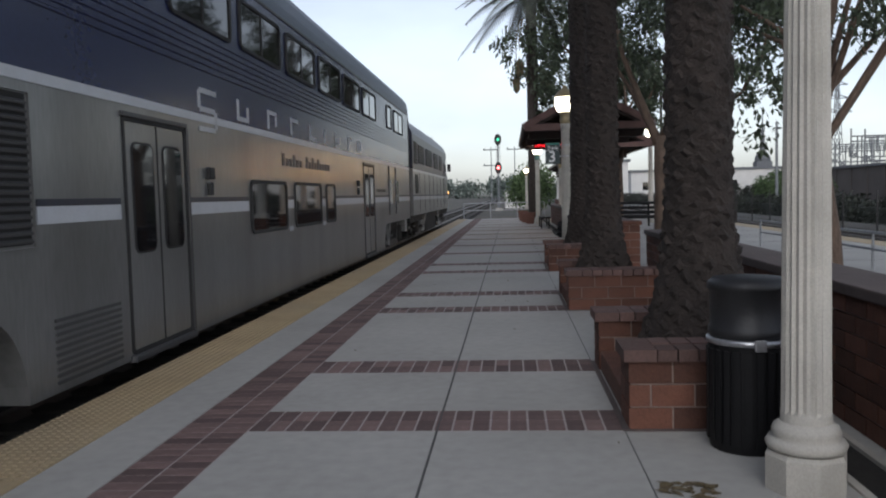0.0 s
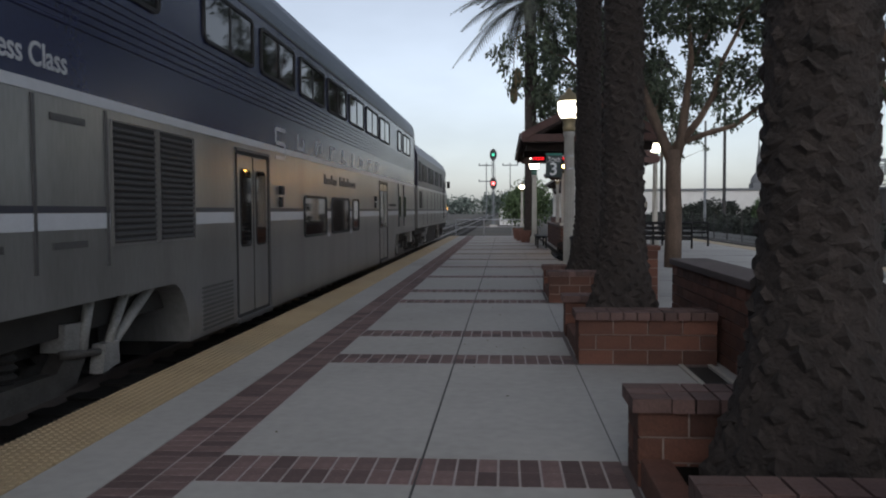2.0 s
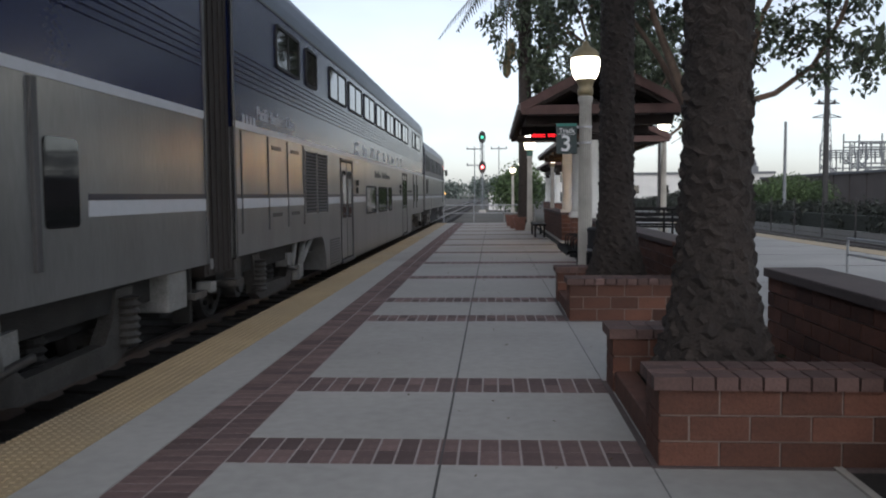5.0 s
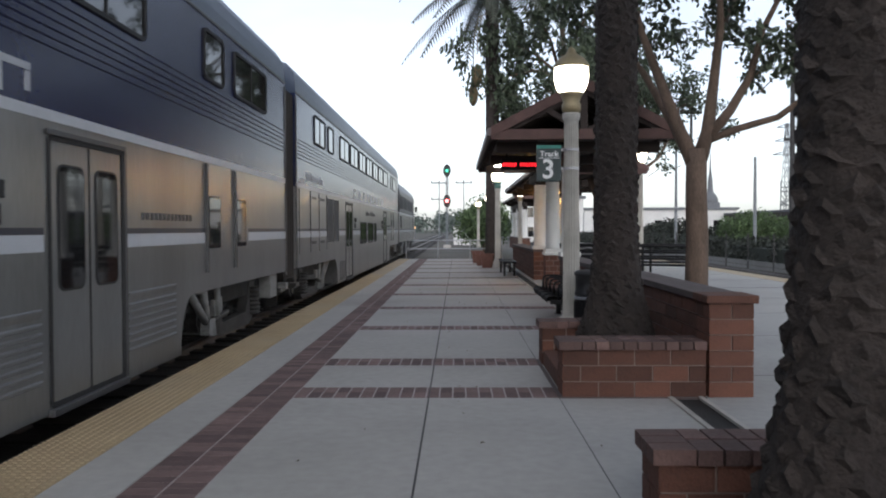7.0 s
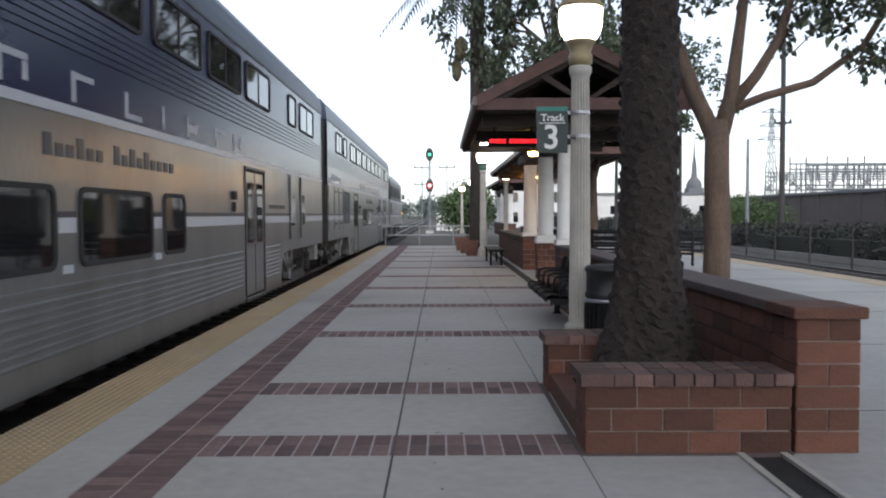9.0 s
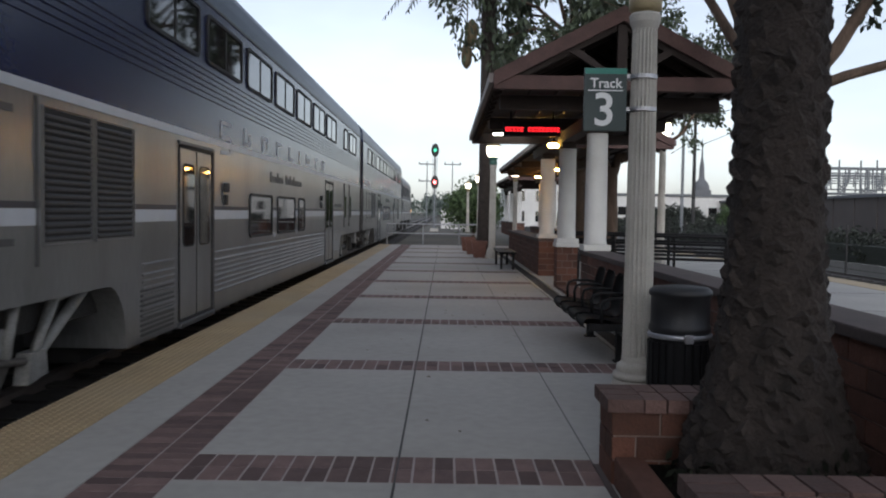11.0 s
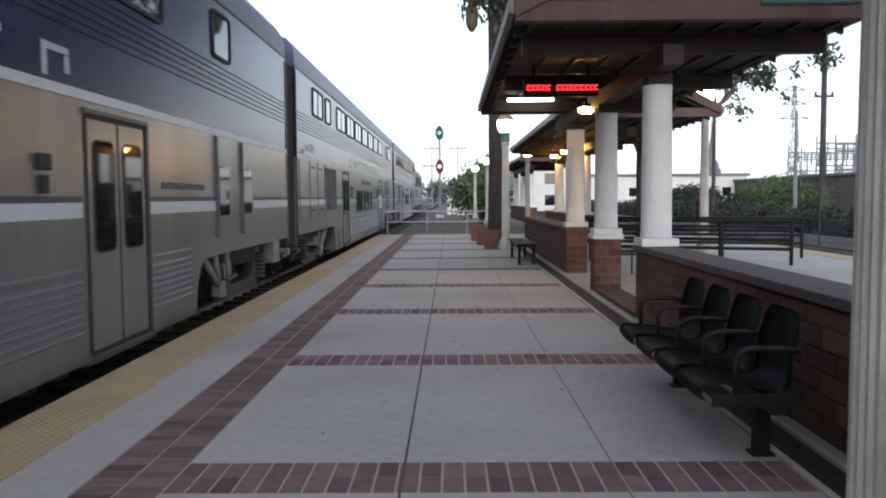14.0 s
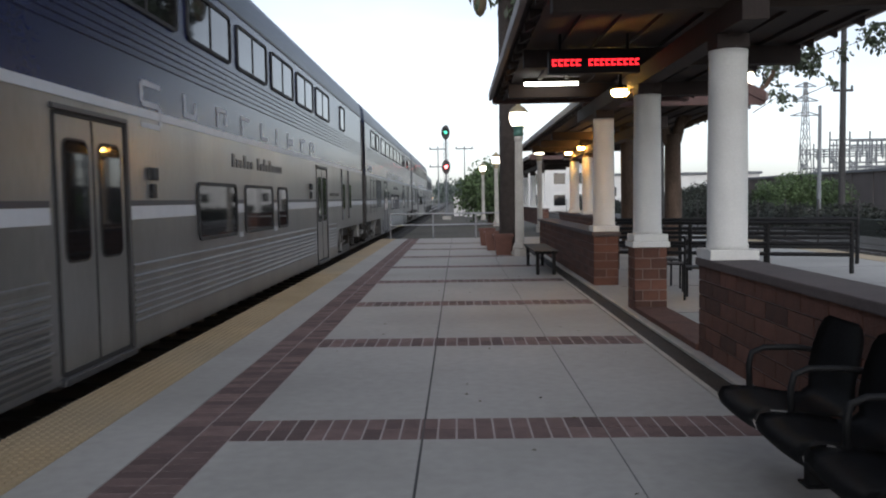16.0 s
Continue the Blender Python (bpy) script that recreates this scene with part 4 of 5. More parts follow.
hedge = thing("hedge", "long dark clipped hedge beyond the far track", "hedge", kind="stuff")
leaves("foliage", [(15.5 + random.uniform(-0.6, 0.6), y, 0.15 + random.uniform(-0.2, 0.25), 0.85) for y in np.arange(5, 130, 0.9)], HEDGE, hedge, size=0.1, per=700, seed=6)
part("hedge_core", boxes((15.0, 16.0, 5, 130, -0.6, 0.45)), HEDGE, hedge)
low_wall = tagged(finish("track_wall", boxes((13.6, 13.8, -10, 170, -0.6, -0.05)), CONCRETE, None), "low grey concrete wall beside the far track", "wall", kind="structure")
fence = thing("chain_fence", "thin wire fence on posts beyond the far track", "fence", kind="stuff")
many_boxes("post", [((13.2, y, 0.3), (0.05, 0.05, 1.8)) for y in np.arange(0, 130, 3.0)], POLE_DARK, fence)
many_boxes("wire", [((13.2, 60, z), (0.012, 130, 0.012)) for z in np.arange(-0.4, 1.2, 0.2)], POLE_DARK, fence)
bank = thing("long_shed", "long low brown industrial shed with flat roof", "shed", at=(46, 40, -0.6))
part("wall", boxes((0, 20, 0, 110, 0, 4.3)), BROWNWALL, bank)
part("roof", boxes((-0.3, 20.3, -0.3, 110.3, 4.3, 4.6)), FARGREY, bank)
for i in range(22):
    part("pilaster", boxes((-0.12, 0, i * 5, i * 5 + 0.5, 0, 4.3)), BROWNWALL, bank)

for x, y, w, d, h, mat, s, lab in (
        (30.5, 92, 5.5, 4, 4.6, BUSH, 11, "bright green bushy tree beyond the tracks"),
        (24.0, 97, 7, 5, 3.4, HEDGE, 12, "dark round bush beyond the tracks"),
        (19.0, 84, 6, 5, 2.6, HEDGE, 14, "dark low bush beyond the tracks"),
        (17.2, 27, 4.5, 4, 1.3, HEDGE, 15, "dark low shrub beside the far track"),
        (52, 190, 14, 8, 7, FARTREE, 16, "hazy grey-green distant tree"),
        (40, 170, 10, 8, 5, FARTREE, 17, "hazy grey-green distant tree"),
        (2.6, 78.0, 2.6, 2.6, 5.6, BUSH, 19, "green bushy tree beyond the platform")):
    clump(x, y, w, d, h, mat, s, lab, "bush" if h < 5 else "tree", size=0.16 if h < 6 else 0.4, per=38 if h < 6 else 30)

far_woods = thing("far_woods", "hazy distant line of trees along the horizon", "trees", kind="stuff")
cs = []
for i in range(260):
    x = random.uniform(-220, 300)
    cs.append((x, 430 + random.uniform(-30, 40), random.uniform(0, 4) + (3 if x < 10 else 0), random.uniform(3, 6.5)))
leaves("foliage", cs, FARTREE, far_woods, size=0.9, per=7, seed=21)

white_shed = thing("warehouse", "long pale flat-roofed warehouse beyond the far track", "warehouse", at=(22, 150, -0.6))
part("wall", boxes((0, 26, 0, 14, 0, 5.2)), WHITEWALL, white_shed)
part("roof", boxes((-0.3, 26.3, -0.3, 14.3, 5.2, 5.6)), FARGREY, white_shed)
for i in range(5):
    part("window", boxes((2 + i * 5, 3.4 + i * 5, -0.06, 0.02, 2.0, 3.4)), GLASS, white_shed)
white_house = thing("warehouse", "pale building with dark windows behind the far shelter", "warehouse", at=(8, 118, -0.6))
part("wall", boxes((0, 9, 0, 10, 0, 6.0)), WHITEWALL, white_house)
part("roof", boxes((-0.3, 9.3, -0.3, 10.3, 6.0, 6.4)), FARGREY, white_house)
for i in range(3):
    for z in (1.0, 3.6):
        part("window", boxes((1 + i * 2.8, 2.4 + i * 2.8, -0.06, 0.02, z, z + 1.3)), GLASS, white_house)

tower = thing("church_tower", "hazy distant domed tower with slender spire", "tower", at=(89, 300, -0.6))
part("body", boxes((-2.6, 2.6, -2.6, 2.6, 0, 11)), FARGREY, tower)
part("dome", lathe([(2.6, 10), (2.7, 12), (2.1, 13.5), (1.1, 14.6), (0.9, 16), (0.8, 19), (0.35, 22), (0.12, 28), (0.02, 29)], 16), FARGREY, tower, smooth=True)


def pole(x, y, h, r, mat, label, arms=()):
    t = thing("utility_pole", label, "utility pole", at=(x, y, -0.6))
    part("shaft", rod(bmesh.new(), (0, 0, 0), (0, 0, h), r, r * 0.7, 10), mat, t)
    for z, w in arms:
        part("crossarm", boxes((-w / 2, w / 2, -0.1, 0.1, z - 0.1, z + 0.1)), mat, t)
        for s in (-0.45, 0.0, 0.45):
            part("insulator", lathe([(0.08, 0), (0.12, 0.1), (0.06, 0.3)], 8), mat, t).location = (s * w, 0, z + 0.1)
    return t


pole(32.4, 88, 21, 0.28, POLE_DARK, "tall dark wooden utility pole", ((10.5, 1.6),))
pole(15.0, 64, 8.4, 0.11, FARSTEEL, "slim pale metal lamp pole")
pole(21.0, 66, 7.0, 0.13, FARSTEEL, "slim pale metal lamp pole")
pole(13.0, 70, 10.0, 0.14, POLE_DARK, "dark wooden utility pole")
pole(20.5, 80, 13.0, 0.16, POLE_DARK, "dark wooden utility pole", ((12.0, 1.8),))
pole(-3.0, 160, 11, 0.12, FARSTEEL, "slim distant steel signal bridge post", ((10.5, 3.0), (7.5, 3.0)))
pole(1.5, 160, 11, 0.12, FARSTEEL, "slim distant steel signal bridge post", ((10.5, 3.0),))


def lattice(x, y, h, w):
    t = thing("pylon", "grey steel lattice power pylon in the distance", "pylon", at=(x, y, -0.6))
    rows = []
    for sx in (-1, 1):
        for sy in (-1, 1):
            rows.append(((sx * w, sy * w, 0), (sx * w * 0.2, sy * w * 0.2, h)))
    for i in range(8):
        z0, z1 = h * i / 8, h * (i + 1) / 8
        a, b = w * (1 - 0.8 * i / 8), w * (1 - 0.8 * (i + 1) / 8)
        for s in (-1, 1):
            rows += [((-a, s * a, z0), (b, s * b, z1)), ((a, s * a, z0), (-b, s * b, z1))]
    part("frame", rods(rows, 0.09, 5), FARSTEEL, t)
    for z, l in ((h * 0.72, 7), (h * 0.84, 6), (h * 0.96, 5)):
        part("crossarm", rods([((-l / 2, 0, z), (l / 2, 0, z)), ((-l / 2, 0, z), (0, 0, z + 1)), ((l / 2, 0, z), (0, 0, z + 1))], 0.14, 5), FARSTEEL, t)


lattice(82, 215, 28, 1.4)
substation = thing("substation", "grey steel substation frames and busbars", "substation")
for row in range(4):
    y = 150 + row * 16
    x0, x1 = 62 + row * 4, 125 + row * 6
    hh = 9.5 + 1.2 * (row % 2)
    rows = []
    for x in np.arange(x0, x1, 7.0):
        rows += [((x, y, -0.6), (x, y, hh + 1.5)), ((x + 1.2, y, -0.6), (x + 1.2, y, hh))]
        rows += [((x, y, hh - 4), (x + 1.2, y, hh - 3)), ((x + 1.2, y, hh - 4), (x, y, hh - 3))]
        for k in range(3):
            rows.append(((x + 2 + k * 1.5, y, hh - 2.2), (x + 2 + k * 1.5, y, hh)))
    rows += [((x0, y, hh), (x1, y, hh)), ((x0, y, hh - 1), (x1, y, hh - 1)), ((x0, y, hh - 4), (x1, y, hh - 4.2))]
    part("gantry", rods(rows, 0.15, 5), FARSTEEL, substation)


# ---- train ----
CAR = 28.07      # from coupling to coupling
WID = 3.1


def shell(y0, y1, z0, z1, inset=0.0):
    """Car-side slab between two heights, both sides and closed."""
    return extrude_profile([(-inset, z0), (-inset, z1), (-WID + inset, z1), (-WID + inset, z0)], y0, y1)


def wheel_set(parent, y):
    w = part("wheel_set", rod(bmesh.new(), (-2.25, 0, 0), (-0.85, 0, 0), 0.08, sides=12), UNDER, parent, "worn steel wheels on an axle")
    w.location = (0, y, 0.24)
    for x in (-0.8, -2.3):
        bm = lathe([(0.44, -0.06), (0.47, -0.05), (0.44, 0.05), (0.4, 0.06), (0.36, 0.03), (0.14, 0.03), (0.12, 0.09)], 28)
        bmesh.ops.rotate(bm, verts=bm.verts, matrix=Matrix.Rotation(radians(90), 3, "Y"))
        bmesh.ops.translate(bm, verts=bm.verts, vec=(x, 0, 0))
        part("wheel", bm, TRUCK, w)
        bm = bmesh.new()
        for k in range(8):
            a = k * math.pi / 4
            rod(bm, (x + 0.03, 0.3 * math.cos(a), 0.3 * math.sin(a)), (x + 0.065, 0.3 * math.cos(a), 0.3 * math.sin(a)), 0.035, sides=8)
        part("wheel_bolts", bm, UNDER, w)
    return w


def truck(parent, y, inner):
    """Cast side frame, springs, struts and brake gear of one truck; inner is the way to the car's middle."""
    def slab(points, x0, x1):
        bm = bmesh.new()
        p = [bm.verts.new((x0, y + inner * u, z)) for u, z in points]
        q = [bm.verts.new((x1, y + inner * u, z)) for u, z in points]
        n = len(points)
        for i in range(n):
            bm.faces.new((p[i], p[(i + 1) % n], q[(i + 1) % n], q[i]))
        bm.faces.new(p)
        bm.faces.new(q[::-1])
        return bm

    def strut(name, u0, z0, u1, z1, r, mat, label="", x=-0.17):
        bm = rod(bmesh.new(), (x, y + inner * u0, z0), (x - 0.03, y + inner * u1, z1), r, r * 0.85, 10)
        return part(name, bm, mat, parent, label, smooth=True)

    part("truck_frame", slab([(-1.08, 0.62), (-0.74, 0.62), (-0.66, 0.36), (-0.5, 0.17), (0.72, 0.15), (0.9, 0.3), (1.12, 0.36), (1.18, 0.22), (1.02, 0.02), (0.8, -0.03), (-0.72, -0.03), (-0.95, 0.08)], -0.22, -0.36), TRUCK, parent, "pale dusty cast steel side frame")
    part("equaliser_beam", slab([(-1.7, 0.3), (-1.5, 0.4), (1.5, 0.4), (1.7, 0.3), (1.5, 0.26), (-1.5, 0.26)], -0.5, -0.6), UNDER, parent)
    for u in (-1.3, 1.3):
        c = y + inner * u
        bm = rod(bmesh.new(), (-0.52, c, 0.24), (-0.36, c, 0.24), 0.17, sides=18)
        rod(bm, (-0.38, c, 0.24), (-0.32, c, 0.24), 0.11, sides=14)
        part("axle_box", bm, TRUCK, parent)
    for u in (-0.88, 0.3):
        bm = lathe([(r, 0.1 + k * 0.034) for k, r in enumerate([0.09, 0.125] * 7)], 16)
        bmesh.ops.translate(bm, verts=bm.verts, vec=(-0.2 if u < 0 else -0.42, y + inner * u, 0))
        part("coil_spring", bm, TRUCK if u < 0 else UNDER, parent, "ribbed coil spring")
    strut("strut", 2.35, 0.7, 1.5, 0.2, 0.055, DAMPER, "pale diagonal strut")
    strut("strut", 1.78, 0.67, 1.48, 0.2, 0.05, DAMPER, "pale upright strut")
    strut("strut_head", 1.72, 0.66, 2.4, 0.7, 0.04, DAMPER)
    strut("hanger", 1.16, 0.7, 1.06, 0.24, 0.045, DAMPER, "pale brake hanger")
    strut("brake_rod", 0.7, 0.3, 1.5, 0.2, 0.035, TRUCK)
    part("strut_foot", slab([(1.36, 0.28), (1.6, 0.28), (1.62, 0.08), (1.3, 0.04)], -0.14, -0.26), DAMPER, parent)
    part("brake_unit", slab([(0.82, 0.52), (1.22, 0.5), (1.18, 0.28), (0.8, 0.3)], -0.2, -0.4), DAMPER, parent, "pale brake cylinder box")
    part("bolster", boxes((-2.6, -0.55, y - 0.3, y + 0.3, 0.45, 0.7), bevel=0.02), UNDER, parent)


def double_door(parent, y0, y1):
    """Recess, two leaves with tall windows, and a step."""
    z0, z1 = 0.1, 2.28
    part("door_recess", rounded(0.0, y0, y1, z0, z1, 0.05, 0.012, hole=0.05), RUBBER, parent, "dark door frame")
    m = (y0 + y1) / 2
    for a, b in ((y0 + 0.05, m - 0.012), (m + 0.012, y1 - 0.05)):
        leaf = part("door_leaf", rounded(0.0, a, b, z0 + 0.04, z1 - 0.06, 0.03, 0.006), SILVER, parent)
        part("door_window", rounded(0.006, a + 0.11, b - 0.11, 0.97, 2.03, 0.07, 0.012), GLASS, leaf, "tall dark door window")
        part("window_gasket", rounded(0.006, a + 0.09, b - 0.09, 0.95, 2.05, 0.09, 0.01, hole=0.03), RUBBER, leaf)
    part("meeting_seal", boxes((0.0, 0.01, m - 0.014, m + 0.014, z0, z1 - 0.05)), RUBBER, parent)
    part("door_head", boxes((0.0, 0.03, y0 - 0.03, y1 + 0.03, z1, z1 + 0.05), bevel=0.008), LOUVRE, parent)
    part("step", boxes((-0.05, 0.05, y0 - 0.02, y1 + 0.02, 0.04, 0.1), bevel=0.01), LOUVRE, parent, "grey door sill step")
    part("jamb", boxes((0.0, 0.022, y1 + 0.005, y1 + 0.06, 0.1, z1)), LOUVRE, parent)


def letter_bars(parent, y0, y1):
    """The large train name as plain bars: a tall first mark, then eight smaller ones."""
    pos = [0.0, 0.126, 0.252, 0.37, 0.487, 0.595, 0.685, 0.81, 0.91]
    for i, p in enumerate(pos):
        y = y0 + p * (y1 - y0)
        if i == 0:
            bm = bmesh.new()
            for a, b, z0, z1 in ((0.05, 0.55, 2.73, 2.79), (0.0, 0.07, 2.56, 2.76), (0.05, 0.5, 2.52, 2.58), (0.48, 0.56, 2.34, 2.55), (0.0, 0.5, 2.29, 2.35)):
                box(bm, 0.001, 0.009, y + a, y + b, z0, z1, bevel=0.003)
        else:
            w = 0.1 if i == 5 else 0.44
            bm = boxes((0.001, 0.009, y, y + 0.075, 2.53, 2.8), bevel=0.003)
            if i != 5:
                box(bm, 0.001, 0.009, y + 0.075, y + w, (2.53, 2.53, 2.74, 2.74, 2.53, 0, 2.6, 2.74, 2.74)[i], (2.585, 2.585, 2.795, 2.795, 2.585, 0, 2.7, 2.795, 2.795)[i])
            if i in (1, 2, 6, 8):
                box(bm, 0.001, 0.009, y + w - 0.07, y + w, 2.585, 2.73)
        part("name_mark", bm, LETTER, parent, "pale plain bar shapes of the train name")


def coach(k, caption, ribs):
    label = ("blue and silver double-deck passenger coach rolling on the track", "blue and silver double-deck coach with ribbed lower side", "blue and silver double-deck coach with tall double doors")[k]
    t = thing("passenger_coach", label, "train car", "train cars")
    a, b = 0.47, CAR - 0.47
    r0, r1 = 5.9, CAR - 6.1
    part("lower_body", shell(r0, r1, 0.06, 2.4), SILVER, t, "silver-grey lower side")
    for p, q in ((a, r0), (r1, b)):
        part("end_body", shell(p, q, 0.7, 2.4), SILVER, t)
    for p, s in ((r0, -1), (r1, 1)):
        bm = bmesh.new()
        v = [bm.verts.new(c) for c in [(-0.002, p + s * 0.45 * (1 - math.cos(q)), 0.06 + 0.64 * math.sin(q)) for q in np.linspace(0, math.pi / 2, 9)] + [(-0.002, p, 0.7)]]
        w = [bm.verts.new((-WID + 0.002, *c.co[1:])) for c in v]
        for i in range(10):
            bm.faces.new((v[i], v[(i + 1) % 10], w[(i + 1) % 10], w[i]))
        bm.faces.new(v)
        bm.faces.new(w[::-1])
        part("wheel_arch", bm, SILVER, t)
    part("upper_body", shell(a, b, 2.4, 4.26), BLUE, t, "dark blue upper side")
    roof = [(0.0, 4.26), (-0.005, 4.46), (-0.04, 4.66), (-0.16, 4.84), (-0.5, 4.97), (-1.55, 5.05), (-2.6, 4.97), (-2.94, 4.84), (-3.06, 4.66), (-3.095, 4.46), (-WID, 4.26)]
    part("roof", extrude_profile(roof, a, b), BLUE_DARK, t, "rounded blue-grey roof", smooth=False)
    part("roof_rail", boxes((-0.005, 0.012, a, b, 4.25, 4.29), bevel=0.004), LOUVRE, t)
    part("white_line", boxes((0, 0.008, a, b, 2.4, 2.49)), WHITE, t, "white line below the blue")
    # corrugations in the blue side
    for z in np.arange(2.98, 3.42, 0.075):
        part("rib", extrude_profile([(0.0, z), (0.012, z + 0.012), (0.012, z + 0.03), (0.0, z + 0.042)], a + 0.1, b - 0.1), BLUE, t)
    if ribs:
        for z in np.arange(0.3, 0.86, 0.07):
            for p, q in ((8.9, 18.9), (6.3, 7.3), (20.5, 21.8)):
                part("rib", extrude_profile([(0.0, z), (0.014, z + 0.01), (0.014, z + 0.03), (0.0, z + 0.04)], p, q), SILVER, t)
    # lower stripe, broken by openings
    for p, q in ((a, 4.18), (6.1, 7.35), (8.87, 10.78), (12.62, 12.95), (14.86, 15.1), (16.0, 18.95), (20.5, 22.85), (24.95, b)):
        part("white_stripe", boxes((0, 0.007, p, q, 1.3, 1.44)), WHITE, t, "white waist stripe")
        part("navy_stripe", boxes((0, 0.0065, p, q, 1.444, 1.5)), NAVY, t, "navy pinstripe")
    # louvres
    for p, q in ((4.22, 5.12), (5.17, 6.06)):
        part("louvre_frame", rounded(0.0, p, q, 1.12, 2.32, 0.02, 0.02, hole=0.04), SILVER, t)
        part("louvre_back", boxes((-0.004, 0.003, p + 0.03, q - 0.03, 1.15, 2.3)), RUBBER, t)
        for z in np.arange(1.17, 2.27, 0.062):
            part("louvre", extrude_profile([(0.003, z), (0.02, z - 0.008), (0.022, z + 0.012), (0.003, z + 0.03)], p + 0.04, q - 0.04), LOUVRE, t)
    # access panels near the rear end
    for y in (0.75, 1.98, 3.06, 4.12):
        part("panel_seam", boxes((0, 0.012, y, y + 0.04, 0.95, 2.38)), LOUVRE, t)
    for y in (2.2, 3.3):
        for z in (1.14, 2.2):
            part("panel_handle", boxes((0, 0.01, y, y + 0.5, z, z + 0.06)), LOUVRE, t)
    double_door(t, 7.43, 8.79)
    double_door(t, 19.02, 20.4)
    for y in (9.35, 18.2):
        part("door_control", boxes((0, 0.05, y, y + 0.16, 1.72, 1.86), (0, 0.04, y + 0.03, y + 0.13, 1.52, 1.68), bevel=0.01), RUBBER, t, "small dark control box")
    # lower windows
    for p, q in ((10.85, 12.57), (13.0, 14.8), (15.16, 15.94)):
        part("window_frame", rounded(0.0, p, q, 0.96, 1.74, 0.12, 0.02, hole=0.05), RUBBER, t)
        part("lower_window", rounded(0.0, p + 0.04, q - 0.04, 1.0, 1.7, 0.1, 0.006), GLASS, t, "dark passenger window")
    for y in (12.68, 14.88):
        part("window_pillar", boxes((0, 0.007, y, y + 0.2, 0.92, 1.0)), WHITE, t)
    # narrow slots ahead of the front door
    for y in (23.03, 24.32):
        part("slot_window", rounded(0.0, y, y + 0.48, 1.22, 1.95, 0.05, 0.01), GLASS, t)
        part("drop_bar", boxes((0, 0.03, y - 0.16, y - 0.09, 0.9, 2.38)), LOUVRE, t)
    # upper windows
    for p, q in ((2.5, 3.95), (4.4, 5.25), (6.4, 8.2), (8.53, 10.33), (10.66, 12.46), (12.78, 14.58), (14.9, 16.7), (17.03, 18.83), (19.17, 21.0), (22.85, 23.7)) + (((24.2, 26.1),) if k < 2 else ()):
        part("window_frame", rounded(0.0, p, q, 3.46, 4.12, 0.1, 0.025, hole=0.045), RUBBER, t)
        part("upper_window", rounded(0.0, p + 0.03, q - 0.03, 3.5, 4.08, 0.08, 0.008), GLASS, t, "upper deck window")
        if q - p > 1.2:
            part("window_divider", boxes((0.0, 0.018, (p + q) / 2 - 0.02, (p + q) / 2 + 0.02, 3.5, 4.08)), RUBBER, t)
    letter_bars(t, 9.2, 19.25)
    for i in range(15):
        y = 12.4 + i * 0.2 + (0.2 if i > 5 else 0)
        part("state_mark", boxes((0, 0.008, y, y + 0.13, 2.0, 2.12 + (0.08 if i in (0, 3, 6, 8, 10) else 0))), LOUVRE, t, "dark plain bar of lettering")
    words("caption", caption, 0.24, LETTER, t, (0.002, 0.9, 2.44), (radians(90), 0, radians(90)), "pale car type lettering")
    for i in range(13):
        part("class_mark", boxes((0, 0.007, 20.85 + i * 0.12, 20.92 + i * 0.12, 1.59, 1.67)), LOUVRE, t, "dark plain bar of small lettering")
    # grille low beside the door
    for z in np.arange(0.12, 0.62, 0.05):
        part("grille_slat", boxes((0, 0.012, 6.25, 7.25, z, z + 0.025)), LOUVRE, t)
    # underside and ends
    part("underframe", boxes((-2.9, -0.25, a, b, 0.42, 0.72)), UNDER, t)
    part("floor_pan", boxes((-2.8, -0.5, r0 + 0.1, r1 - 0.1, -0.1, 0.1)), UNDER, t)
    # added box between the wheels, stops far-side light under the car
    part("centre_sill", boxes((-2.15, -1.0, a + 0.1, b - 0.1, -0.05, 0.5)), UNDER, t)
    part("end_gangway", boxes((-2.97, -0.05, -0.47, 0.48, 0.55, 4.2)), RUST, t, "brown rubber gangway bellows")
    for y in (-0.36, -0.18, 0.0, 0.18, 0.36):
        part("bellows_fold", boxes((-2.99, -0.035, y - 0.03, y + 0.03, 0.57, 4.18)), RUST, t)
    part("coupler", boxes((-1.75, -1.35, -0.6, 0.6, 0.3, 0.6), bevel=0.03), UNDER, t)
    for y in (0.5, CAR - 0.85):
        part("end_step", boxes((-0.3, -0.02, y, y + 0.35, 0.35, 0.42)), TRUCK, t)
    for y in (a, b - 0.06):
        part("end_corner_post", boxes((-0.03, 0.015, y, y + 0.06, 0.7, 4.2)), LOUVRE, t)
    part("hose_box", boxes((-0.5, -0.1, 0.75, 1.0, 0.3, 0.66), bevel=0.02), TRUCK, t)
    part("equipment_box", boxes((-0.5, -0.06, CAR - 1.46, CAR - 0.98, 0.3, 0.68), bevel=0.015), DAMPER, t, "pale grey equipment box under the floor")
    part("end_hanger", boxes((-0.3, -0.1, CAR - 0.8, CAR - 0.74, 0.1, 0.7), bevel=0.01), UNDER, t)
    part("air_hose", limb(bmesh.new(), [(-1.1, CAR - 0.5, 0.45), (-0.9, CAR - 0.25, 0.2), (-0.95, CAR, 0.12), (-1.0, CAR + 0.25, 0.2), (-1.1, CAR + 0.5, 0.45)], 0.03, 0.03, 8), RUBBER, t, "sagging black hose")
    for z in (0.62, 0.36):
        part("buffer_plate", boxes((-0.22, -0.04, -0.3, -0.12, z, z + 0.12), bevel=0.015), DAMPER, t, "small pale step plate")
    sets = []
